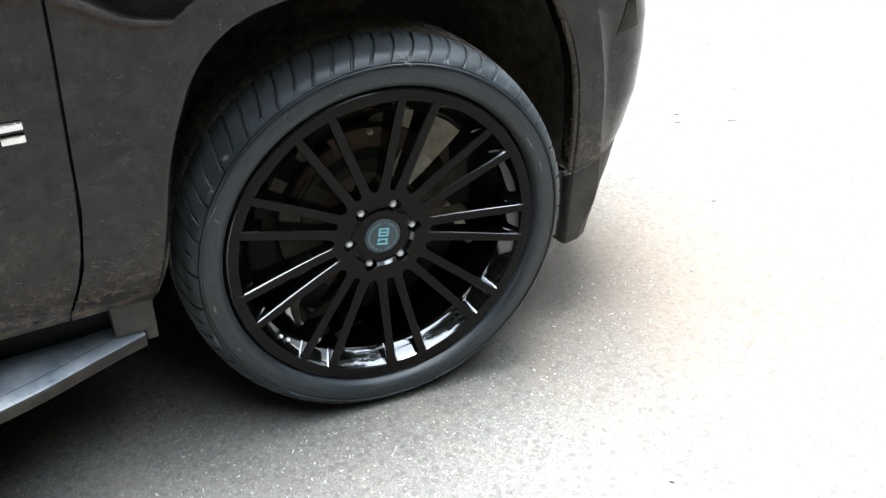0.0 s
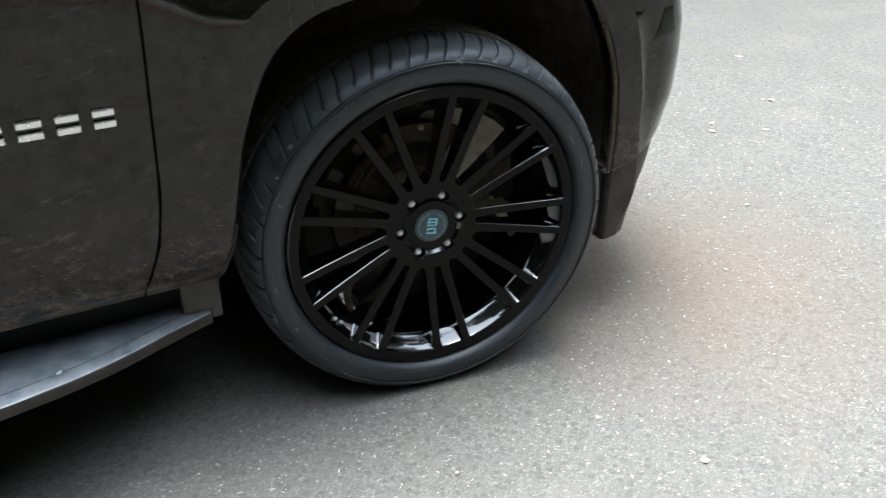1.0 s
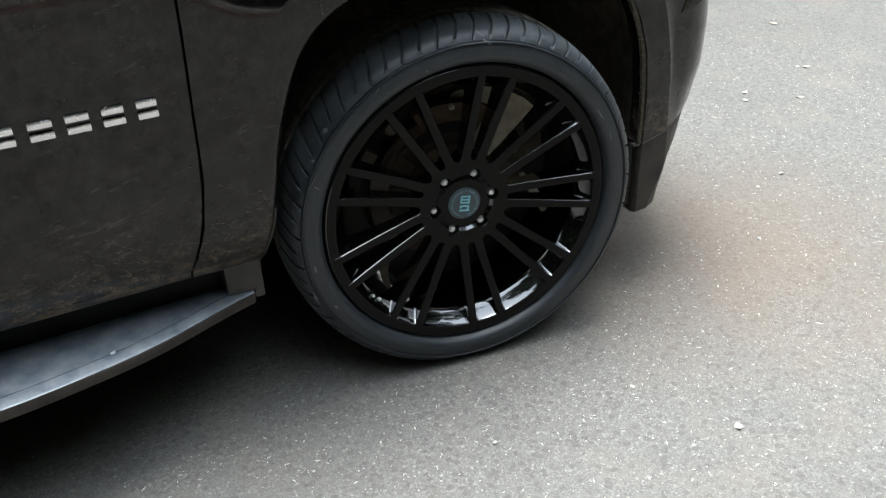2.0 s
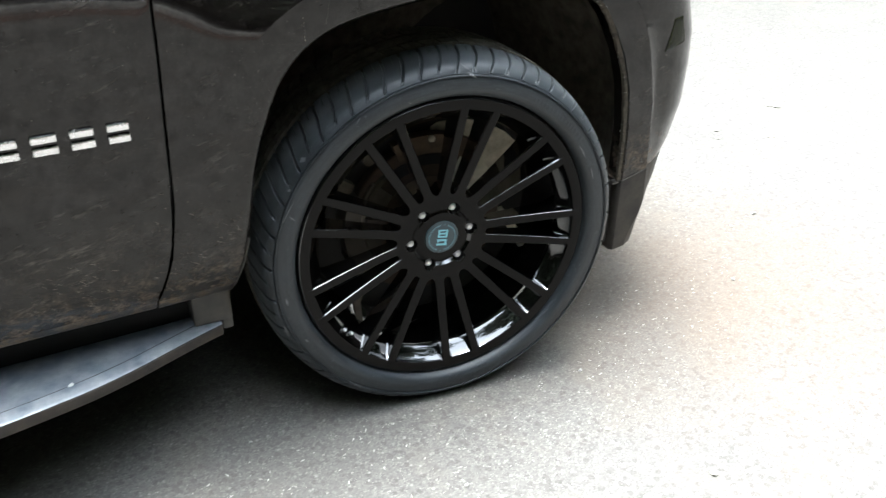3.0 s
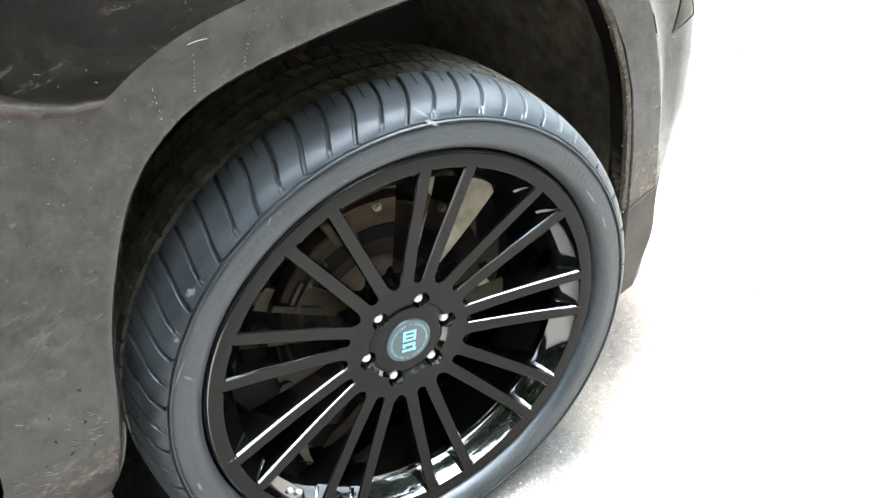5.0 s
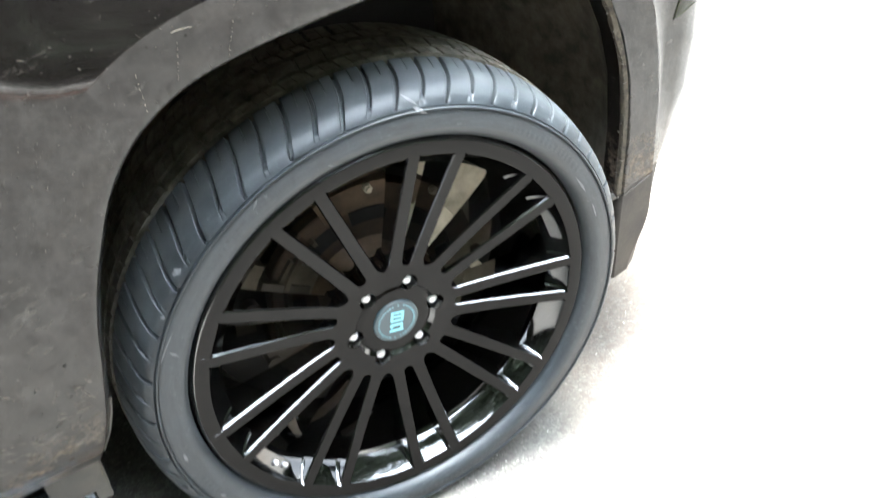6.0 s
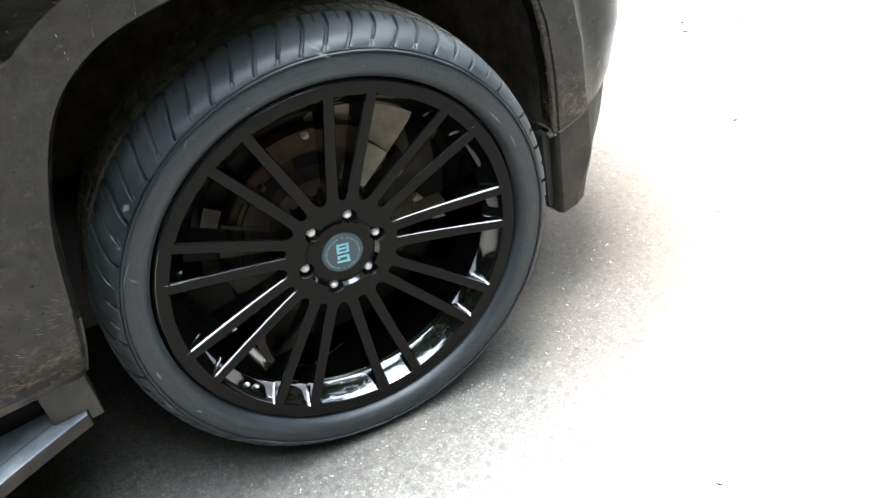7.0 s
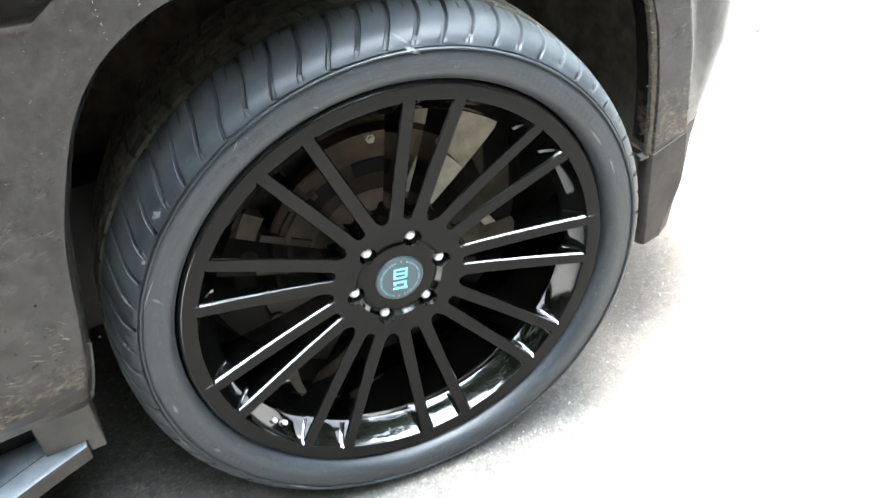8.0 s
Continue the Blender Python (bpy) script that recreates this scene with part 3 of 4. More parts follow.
def make_side_mark(a0, a1, r0, r1, seed):
    """A worn moulded word on the tyre's wall, as plain raised bars of uneven width."""
    rnd = random.Random(seed)
    pieces = []
    a = a0
    while a < a1:
        w = rnd.uniform(0.7, 1.5)
        top = rnd.choice((r1, r1, r1 - 0.003))
        P = []
        for k in range(4):
            t = radians(a + w * k / 3)
            row = []
            for r, lift in ((r0, 0.0003), (r0 + 0.0008, 0.0006), ((r0 + top) / 2, 0.0006), (top - 0.0008, 0.0006), (top, 0.0003)):
                row.append((r * math.cos(t), r * math.sin(t), float(np.interp(r, [p[0] for p in SIDE], [p[1] for p in SIDE])) + (lift if 0 < k < 3 else 0.0002)))
            P.append(row)
        pieces.append(grid(P))
        a += w + rnd.uniform(0.35, 0.6)
    return joined(*pieces)


for k, (a0, a1, r0, r1) in enumerate(((34, 60, 0.353, 0.364), (112, 138, 0.353, 0.364), (196, 214, 0.355, 0.363), (268, 300, 0.353, 0.364))):
    part("side_moulding", make_side_mark(a0, a1, r0, r1, k), RUBBER, tyre, "worn moulded bars on the tyre wall")["kind"] = "stuff"

# Brake and suspension behind the spokes.
disc_profile = [(0.085, -0.060), (0.088, -0.056), (0.092, -0.062), (0.096, -0.082), (0.177, -0.082), (0.180, -0.085), (0.180, -0.108), (0.177, -0.111), (0.08, -0.111)]
brake_disc = part("brake_disc", lathe(disc_profile, 96), RUST, car, "rusty iron brake disc")
brake_disc.matrix_basis = WHEEL
brake_hat = part("brake_hat", lathe([(0.0001, -0.040), (0.06, -0.040), (0.082, -0.044), (0.088, -0.050), (0.100, -0.075), (0.104, -0.082)], 60), BROWN, car)
brake_hat.matrix_basis = WHEEL


def arc_plate(r0, r1, a0, a1, w0, w1, n=18, r_mid=None):
    rings = []
    for i in range(n + 1):
        a = radians(a0 + (a1 - a0) * i / n)
        c, s = math.cos(a), math.sin(a)
        rings.append([(r * c, r * s, w) for r, w in ((r0, w0), (r0, w1), (r1, w1), (r1 + 0.003, (w0 + w1) / 2), (r1, w0))])
    return loft(rings)


caliper = part("brake_caliper", joined(arc_plate(0.115, 0.195, 152, 202, -0.150, -0.072), arc_plate(0.105, 0.150, 166, 192, -0.078, -0.058), tube([polar(0.192, 200, -0.12), polar(0.192, 200, -0.066)], 0.012, 14)), CASTING, car, "dirty grey cast brake caliper")
caliper.matrix_basis = WHEEL
for name, piece, mat, label in (
        ("caliper_bracket", arc_plate(0.163, 0.204, 58, 112, -0.105, -0.076), BROWN, "brown rusted bracket"),
        ("bracket_bolt", joined(tube([polar(0.197, 87, -0.08), polar(0.197, 87, -0.068)], 0.0075, 6), tube([polar(0.197, 87, -0.07), polar(0.197, 87, -0.0635)], 0.0045, 8)), SHIELD, "pale dusty bolt"),
        ("knuckle_web", joined(arc_plate(0.108, 0.166, 138, 163, -0.10, -0.076), arc_plate(0.150, 0.158, 122, 170, -0.09, -0.070)), OLIVE, "olive dusty casting web"),
        ("knuckle_lug", joined(arc_plate(0.195, 0.226, 146, 160, -0.11, -0.086), tube([polar(0.21, 128, -0.10), polar(0.21, 128, -0.08)], 0.013, 12)), OLIVE, ""),
        ("cooling_slot", arc_plate(0.134, 0.156, 72, 98, -0.086, -0.0795), SEAM, ""),
        ("cooling_slot", arc_plate(0.126, 0.150, 108, 128, -0.086, -0.0795), SEAM, "")):
    part(name, piece, mat, car, label).matrix_basis = WHEEL
SHIELD_EDGE = [(0.10, 82), (0.205, 82), (0.216, 78), (0.224, 70), (0.236, 62), (0.246, 54), (0.2535, 47), (0.265, 38), (0.2755, 28), (0.270, 21.5), (0.256, 18), (0.238, 15.5), (0.10, 8)]


def make_shield():
    rings = []
    for w, k in ((-0.1215, 0.985), (-0.120, 1.0), (-0.1245, 1.0), (-0.126, 0.985)):
        rings.append([(r * k * math.cos(radians(a)), r * k * math.sin(radians(a)), w) for r, a in SHIELD_EDGE])
    return loft(rings)


shield = part("splash_shield", joined(make_shield(), arc_plate(0.098, 0.177, 6, 60, -0.0820, -0.0785)), SHIELD, car, "tan dusty brake splash shield")
shield.matrix_basis = WHEEL
# Black disc added behind the brake so no bright ground shows through.
backing = part("backing_plate", lathe([(0.05, -0.132), (0.25, -0.135), (0.272, -0.140), (0.275, -0.15), (0.272, -0.156), (0.05, -0.152)], 72), BLACKPL, car)
backing.matrix_basis = WHEEL


ARM = worn("tan_dusty_arm", (0.24, 0.20, 0.16), (0.12, 0.095, 0.07), 0.8, 0, 34, 0.8, 0.3)
knuckle_arm = part("knuckle_arm", joined(loft([[polar(r, a - d, -0.050), polar(r, a + d, -0.050), polar(r, a + d, -0.066), polar(r, a - d, -0.066)] for r, a, d in ((0.165, -152, 3.2), (0.20, -146, 3.2), (0.24, -139, 2.8), (0.268, -132, 2.4), (0.286, -127, 1.6))])), ARM, car, "tan dusty suspension arm end")
knuckle_arm.matrix_basis = WHEEL
hose = part("brake_hose", tube([polar(0.276, -134, -0.042), polar(0.2755, -127, -0.039), polar(0.274, -120, -0.038), polar(0.2705, -110, -0.042), polar(0.25, -98, -0.055)], 0.0014, 8), BLACKPL, car)
hose.matrix_basis = WHEEL
# Tan bar in place of the ground's reflection on the rim's front side.
reflection_bar = part("stabiliser_link", tube([polar(0.19, -6, -0.10), polar(0.245, -20, -0.085), polar(0.27, -26, -0.08)], [0.009, 0.011, 0.009], 10), SHIELD, car)
reflection_bar.matrix_basis = WHEEL

# ---- body panels, right side at y near -0.03 ----
ARCH = [(-0.455, 0.407), (-0.435, 0.496), (-0.422, 0.566), (-0.401, 0.682), (-0.367, 0.779), (-0.335, 0.837), (-0.292, 0.878), (-0.231, 0.907), (-0.130, 0.926), (-0.015, 0.934), (0.122, 0.929), (0.253, 0.916), (0.342, 0.893), (0.394, 0.858), (0.435, 0.806), (0.475, 0.724), (0.498, 0.643), (0.507, 0.534), (0.504, 0.412)]


def panel_y(z):
    """Upright outline of door and fender: bowed out above, tucked in to the sill."""
    return float(np.interp(z, [0.40, 0.43, 0.46, 0.50, 0.55, 0.60, 0.67, 0.75, 0.85], [-0.005, -0.022, -0.040, -0.053, -0.062, -0.070, -0.076, -0.080, -0.082]))


def flare_y(x, z):
    """Outer face of the panels, drawing in round the wheel towards the bumper."""
    k = 1 - smoothstep(-0.15, 0.33, x)
    front = -0.032 + 0.052 * smoothstep(0.0, 0.5, x) + 0.022 * smoothstep(0.50, 0.40, z)
    return panel_y(z) * k + front * (1 - k)


def crease_z(x):
    """Height at which the body side begins to roll in, dipping towards the front wheel."""
    return float(np.interp(x, [-0.685, -0.607, -0.529, -0.481, -0.432, -0.374, -0.315, -0.257], [0.942, 0.933, 0.908, 0.872, 0.835, 0.800, 0.788, 0.786]))


def side_y(x, z):
    """Body side: upright, tucked in at the sill, rolling in softly towards the shoulder."""
    y = flare_y(x, z)
    h = max(z - crease_z(x), 0.0)
    return y + (0.44 * h * h if h < 0.30 else 0.44 * 0.09 + 0.264 * (h - 0.30))


def band(x, z, dist):
    """Fender skin at a given distance from the arch edge: an upright flare band, the rolled-in side beyond its crisp edge."""
    crown = flare_y(x, z)
    roll = max(side_y(x, z) - crown, 0.0)
    u = min(max((dist - 0.077) / 0.110, 0.0), 1.0)
    y = crown + roll * u * (2 - u)
    return y + 0.013 * (1 - smoothstep(0.0, 0.012, dist)) ** 2


def arch_curve(n=120):
    return [curve_at(ARCH, i / n) for i in range(n + 1)]


def make_fender():
    """Skin between the arch, the door gap and the bonnet, with the flared band and a rolled lip."""
    P = []
    steps = [0.0, 0.003, 0.006, 0.010, 0.02, 0.04, 0.055, 0.068, 0.075, 0.077, 0.079, 0.084, 0.092, 0.098, 0.104]
    curve = arch_curve(240)
    stop = next(i for i, p in enumerate(curve) if p[0] > 0.33)
    for i in range(stop + 1):
        p = curve[i]
        a, b = curve[max(i - 1, 0)], curve[min(i + 1, len(curve) - 1)]
        d = (b - a) / np.linalg.norm(b - a)
        nrm = np.array((-d[1], d[0]))
        if i == 0 or p[1] < 0.46:
            nrm = np.array((-1.0, 0.0))
        # distance to the panel border
        def border(q):
            gx = gap_x(q[1]) + 0.0025
            return q[0] < gx or q[1] > 1.06
        far = 0.02
        while not border(p + nrm * far) and far < 0.6:
            far += 0.002
        lo, hi = far - 0.002, far
        for _ in range(8):
            mid = (lo + hi) / 2
            lo, hi = (lo, mid) if border(p + nrm * mid) else (mid, hi)
        far = lo
        fy = flare_y(p[0], p[1])
        row = [(p[0] + nrm[0] * -0.006, fy + 0.045, p[1] + nrm[1] * -0.006), (p[0] - nrm[0] * 0.002, fy + 0.024, p[1] - nrm[1] * 0.002)]
        dists = [s for s in steps if s < far - 0.004]
        dists = dists + [dists[-1] + (far - dists[-1]) * k / (100 - len(dists)) for k in range(1, 101 - len(dists))]
        for s in dists:
            x, z = p + nrm * s
            row.append((x, band(x, z, s), z))
        x, z = p + nrm * dists[-1]
        row.append((x - 0.001, band(x, z, dists[-1]) + 0.006, z))
        row.append((x - 0.001, band(x, z, dists[-1]) + 0.03, z))
        P.append(row)
    # rolled bottom edge
    first = P[0]
    P.insert(0, [(x, y + 0.004, z - 0.003) for x, y, z in first])
    P.insert(0, [(x, y + 0.025, z - 0.004) for x, y, z in first])
    return grid(P)


GAP = [(-0.608, 0.395), (-0.606, 0.428), (-0.573, 0.528), (-0.557, 0.636), (-0.551, 0.764), (-0.543, 0.905), (-0.539, 1.003), (-0.537, 1.10)]


def gap_x(z):
    zs, xs = [p[1] for p in GAP], [p[0] for p in GAP]
    return float(np.interp(z, zs, xs))


def make_door(x_back):
    P = []
    zs = [0.404, 0.405, 0.408, 0.412, 0.42, 0.44, 0.47, 0.50, 0.55, 0.60, 0.68, 0.72, 0.76, 0.80, 0.82, 0.84, 0.86, 0.88, 0.90, 0.92, 0.94, 0.96, 0.98, 1.0, 1.02, 1.04, 1.06, 1.08, 1.10]
    for z in zs:
        g = gap_x(z) - 0.0025
        xs = [g + 0.001, g + 0.001, g, g - 0.004, g - 0.02, g - 0.05, g - 0.08, g - 0.11, g - 0.15, g - 0.2, g - 0.25, g - 0.4, x_back]
        row = []
        for k, x in enumerate(xs):
            y = side_y(x, max(z, 0.408))
            y += (0.03, 0.006, 0.001, 0, 0, 0, 0, 0, 0, 0, 0, 0, 0)[k]
            if z < 0.408:
                y += 0.03 if z == 0.404 else 0.006
            row.append((x, y, z))
        P.append(row)
    return grid(P)


fender = part("fender", make_fender(), PAINT, car, "dark dusty front fender with flared wheel arch")
door = part("front_door", make_door(-1.62), PAINT, car, "dark door with chrome marks and mud-streaked lower edge")
GAP_Z = [0.412 + 0.0275 * k for k in range(25)]
part("door_gap", grid([[(gap_x(z) + d, side_y(-0.55, z) + 0.016 + e, z) for d, e in ((-0.012, 0.01), (-0.012, 0), (0.012, 0), (0.012, 0.01))] for z in GAP_Z]), SEAM, car)


def make_strokes(n, x0, x1, seed):
    """Short slanting wipe marks of dried dust, thickest low down, lying on the body side."""
    rnd = random.Random(seed)
    verts, faces = [], []
    spots = [(rnd.uniform(x0, x1), 0.43 + abs(rnd.gauss(0, 0.10))) for _ in range(max(n // 9, 3))]
    made = 0
    while made < n:
        cx, cz = rnd.choice(spots)
        x, z = cx + rnd.gauss(0, 0.028), cz + rnd.gauss(0, 0.022)
        if not (x0 < x < x1) or z < 0.425 or z > 0.70 or abs(x - gap_x(z)) < 0.012 or (x > gap_x(z) and x > float(np.interp(z, [0.41, 0.496, 0.566, 0.682, 0.779], [-0.455, -0.435, -0.422, -0.401, -0.367])) - 0.016):
            continue
        made += 1
        l = rnd.uniform(0.003, 0.010) * rnd.choice((1, 1, 1.5))
        w = rnd.uniform(0.0002, 0.0005)
        a = radians(rnd.gauss(-30, 14))
        n0 = len(verts)
        for u, v in ((-l, 0), (rnd.uniform(-0.3, 0.3) * l, w), (l, 0), (rnd.uniform(-0.3, 0.3) * l, -w)):
            px, pz = x + u * math.cos(a) - v * math.sin(a), z + u * math.sin(a) + v * math.cos(a)
            verts.append((px, side_y(px, pz) - 0.0006, pz))
        faces.append((n0, n0 + 1, n0 + 2, n0 + 3))
    me = bpy.data.meshes.new("dust_wipe")
    me.from_pydata(verts, [], faces)
    return me


WIPE = worn("dried_dust_wipe", (0.18, 0.156, 0.128), (0.07, 0.058, 0.046), 0.85, 0, 70, 0.8, 0.2)
part("dust_wipe", make_strokes(44, -0.61, -0.40, 4), WIPE, fender, "pale slanting wipe marks of dried dust")["kind"] = "stuff"
part("dust_wipe", make_strokes(80, -1.25, -0.56, 6), WIPE, door, "pale slanting wipe marks of dried dust")["kind"] = "stuff"
part("scratch", tube([(-0.255, flare_y(-0.255, 0.968) - 0.0002, 0.968), (-0.245, flare_y(-0.245, 0.969) - 0.0002, 0.969), (-0.233, flare_y(-0.233, 0.9685) - 0.0002, 0.9685)], [0.0003, 0.0006, 0.0003], 6), WIPE, fender, "short pale scratch")



def make_runs(x0, z0, x1, z1, seed):
    """A broken upright run of fine pale nicks down the flare."""
    rnd = random.Random(seed)
    pieces = []
    t = 0.0
    while t < 1.0:
        step = rnd.uniform(0.03, 0.10)
        pts = [(x0 + (x1 - x0) * q + rnd.gauss(0, 0.0006), z0 + (z1 - z0) * q) for q in (t, t + step * 0.5, t + step)]
        pieces.append(tube([(x, flare_y(x, z) - 0.0002, z) for x, z in pts], [0.0001, rnd.uniform(0.0002, 0.0004), 0.0001], 6))
        t += step + rnd.uniform(0.02, 0.16)
    return joined(*pieces)


for k, run in enumerate(((-0.299, 0.936, -0.298, 0.894), (-0.251, 0.957, -0.259, 0.919), (-0.189, 0.964, -0.201, 0.928))):
    part("scratch", make_runs(*run, k), WIPE, fender, "broken run of fine pale nicks")["kind"] = "stuff"


def make_chips(seed):
    """Small dark stone chips in the paint behind the wheel."""
    rnd = random.Random(seed)
    pieces = []
    for _ in range(16):
        x, z = -0.50 + rnd.gauss(0, 0.035), 0.54 + rnd.gauss(0, 0.04)
        r = rnd.uniform(0.0009, 0.0022)
        ring = [(x + r * rnd.uniform(0.6, 1.3) * math.cos(k * 1.047), flare_y(x, z) - 0.0007, z + r * rnd.uniform(0.5, 1.0) * math.sin(k * 1.047)) for k in range(6)]
        pieces.append((ring + [(x, flare_y(x, z) - 0.0011, z)], [(k, (k + 1) % 6, 6) for k in range(6)]))
    return joined(*pieces)


part("chipped_paint", make_chips(9), SEAM, fender, "small dark stone chips")["kind"] = "stuff"


def chrome_mark(x0, x1, z0, z1, rows_of_bars):
    """A raised plain chrome mark: bars across its box."""
    y = side_y((x0 + x1) / 2, (z0 + z1) / 2)
    pieces = []
    for a0, a1, b0, b1 in rows_of_bars:
        pieces.append(block(x0 + (x1 - x0) * a0, x0 + (x1 - x0) * a1, y - 0.0055, y + 0.002, z0 + (z1 - z0) * b0, z0 + (z1 - z0) * b1, 0.0016))
    return joined(*pieces)


MARKS = [(-0.640, -0.606), (-0.696, -0.660), (-0.753, -0.715), (-0.810, -0.772), (-0.866, -0.831)]
BARS = [(0, 1, 0, 0.40), (0, 1, 0.60, 1)]
for x0, x1 in MARKS:
    part("chrome_mark", chrome_mark(x0, x1, 0.775, 0.808, BARS), CHROME, door, "raised chrome bar mark")


def make_ledge(x0, x1, z):
    """A closing strip from the top of the body side in to the glass or the bonnet."""
    rings = []
    for i in range(25):
        x = x0 + (x1 - x0) * i / 24
        y = side_y(x, z) + 0.003
        rings.append([(x, y, z - 0.014), (x, y, z - 0.003), (x, y + 0.004, z), (x, 0.09, z), (x, 0.09, z - 0.014)])
    return loft(rings)


part("window_ledge", make_ledge(-4.06, -0.542, 1.096), BLACKPL, car)
part("bonnet_ledge", make_ledge(-0.537, 0.40, 1.052), BLACKPL, car)


# Bumper corner: sweeps round from the arch to the front.
def arch_front_x(z):
    pts = [p for p in ARCH if p[0] > 0.3][::-1]
    return float(np.interp(z, [p[1] for p in pts], [p[0] for p in pts]))


PLAN = [(0.60, 0.034), (0.66, 0.045), (0.715, 0.075), (0.765, 0.128), (0.825, 0.225), (0.885, 0.38), (0.93, 0.60), (0.955, 0.85), (0.96, 0.95)]


def bumper_row(z, lower=False):
    xa = arch_front_x(max(z, 0.415)) if not lower else 0.502 - 0.006 * (0.41 - z) / 0.19
    d = float(np.interp(z, [0.22, 0.245, 0.28, 0.318, 0.353, 0.40, 0.436, 0.55, 0.66, 0.736, 1.06], [0.11, 0.075, 0.058, 0.051, 0.043, 0.034, 0.021, 0.0, -0.006, -0.004, 0.06]))
    edge = float(np.interp(z, [0.40, 0.575, 0.66, 0.72, 0.77, 0.82, 0.88, 0.93, 0.975], [0.589, 0.584, 0.573, 0.561, 0.546, 0.524, 0.48, 0.43, 0.36]))
    if lower:
        edge = 0.590 - 0.045 * smoothstep(0.34, 0.22, z)
    lip = 0.002
    row = [(xa + 0.003, 0.072, z), (xa + 0.001, 0.034, z), (xa + lip, 0.026, z), (xa + 0.008, 0.020, z)]
    for k in (0.25, 0.5, 0.75, 0.93, 1.0):
        x = xa + 0.008 + (edge - xa - 0.008) * k
        row.append((x, 0.020 + 0.006 * k, z))
    step = 0.003
    row.append((edge + 0.003, 0.026 + step, z))
    for k in range(15):
        x, y = curve_at(PLAN, k / 14)
        f = smoothstep(0.58, 0.70, x)
        x2 = max(x - 0.7 * d * f - (0.02 * smoothstep(0.34, 0.22, z) if lower else 0), edge + 0.004 + 0.001 * k)
        row.append((x2, y + 0.7 * d * f + (0.002 if k == 0 else 0), z))
    return row


def seam_rise(x):
    """How far the seam between bumper and valance climbs towards the front."""
    return float(np.interp(x, [0.505, 0.59, 0.75], [0.0, 0.017, 0.028]))


def make_bumper(z0, z1, n, lower=False):
    zs = [z0 + (z1 - z0) * i / n for i in range(n + 1)]
    P = []
    for z in zs:
        k = smoothstep(0.25, 0.41, z) if lower else 1 - smoothstep(0.42, 0.62, z)
        P.append([(x, y, w + k * seam_rise(x)) for x, y, w in bumper_row(z, lower)])
    P.insert(0, [(x - 0.001, y + 0.004, z - 0.001) for x, y, z in P[0]])
    P.insert(0, [(x - 0.006, y + 0.05, z + 0.002) for x, y, z in P[0]])
    return grid(P)


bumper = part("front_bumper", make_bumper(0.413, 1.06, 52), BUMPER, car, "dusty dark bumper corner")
valance = part("bumper_valance", make_bumper(0.222, 0.4113, 16, True), VALANCE, car, "dark dusty plastic valance under the bumper")


def bumper_y(x, z):
    """Outer face of the bumper beyond its crease."""
    row = bumper_row(z)[9:]
    return float(np.interp(x, [q[0] for q in row], [q[1] for q in row]))


def make_lamp():
    """A small dark lamp set flush into the bumper's shoulder, slanted below and pointed above, inside a thin rim."""
    def at(u, v, grow, lift):
        x = 0.612 + 0.024 * v + (0.066 - 0.034 * v) * (0.5 + (u - 0.5) * grow)
        z = 0.752 + ((0.716 + 0.012 * u) * (1 - v) + 0.786 * v - 0.752) * grow
        return (x, bumper_y(x, z) - lift, z)
    P = []
    loop = [(k / 6, 0.0) for k in range(6)] + [(1.0, k / 6) for k in range(6)] + [(1 - k / 6, 1.0) for k in range(6)] + [(0.0, 1 - k / 6) for k in range(6)]
    for grow, lift in ((1.04, -0.004), (1.03, 0.0012), (0.97, 0.0016), (0.93, 0.0003), (0.5, 0.0008), (0.02, 0.0010)):
        P.append([at(u, v, grow, lift) for u, v in loop])
    return loft(P, caps=False)


part("corner_lamp", make_lamp(), LENS, bumper, "small dark lamp glass")

# Inner arch: liner, with a muddy lip at the bumper.
def make_liner():
    P = []
    path = [np.array((-0.462, 0.345))] + arch_curve(60) + [np.array((0.503, 0.35)), np.array((0.501, 0.31))]
    for i, p in enumerate(path):
        k = smoothstep(0.3, 0.5, p[0])
        y0 = flare_y(p[0], max(p[1], 0.40)) + 0.03 + 0.012 * k
        c = np.array((0.02, 0.42))
        o = (p - c) / np.linalg.norm(p - c)
        row = []
        for dy, dr in ((-0.024 * k, 0.0065), (0, 0.005), (0.02, 0.012), (0.06, 0.03), (0.12, 0.035), (0.22, 0.02), (0.4, 0.0), (0.52, -0.02), (0.54, -0.3)):
            q = p + o * dr
            row.append((q[0], y0 + dy, q[1]))
        P.append(row)
    return grid(P)


part("wheel_arch_liner", make_liner(), LINER, car, "muddy black wheel arch liner")
lip = [p for p in arch_curve(90) if p[0] > 0.33] + [np.array((0.505, 0.412))]


def make_lip():
    """A crusted strip of dried mud just inside the arch edge, uneven along its length."""
    rnd = random.Random(8)
    P = []
    for i, p in enumerate(lip):
        b = 0.02 * smoothstep(0.5, 0.33, p[0])
        row = []
        for k, y in enumerate((0.0225, 0.0245, 0.0265, 0.0285, 0.031, 0.0335, 0.037)):
            d = 0.003 if k == 0 else -0.0018 - (0.0 if k == 6 else rnd.uniform(0.0, 0.005))
            row.append((p[0] + d, y - b, p[1] + d * 0.5))
        P.append(row)
    return grid(P)


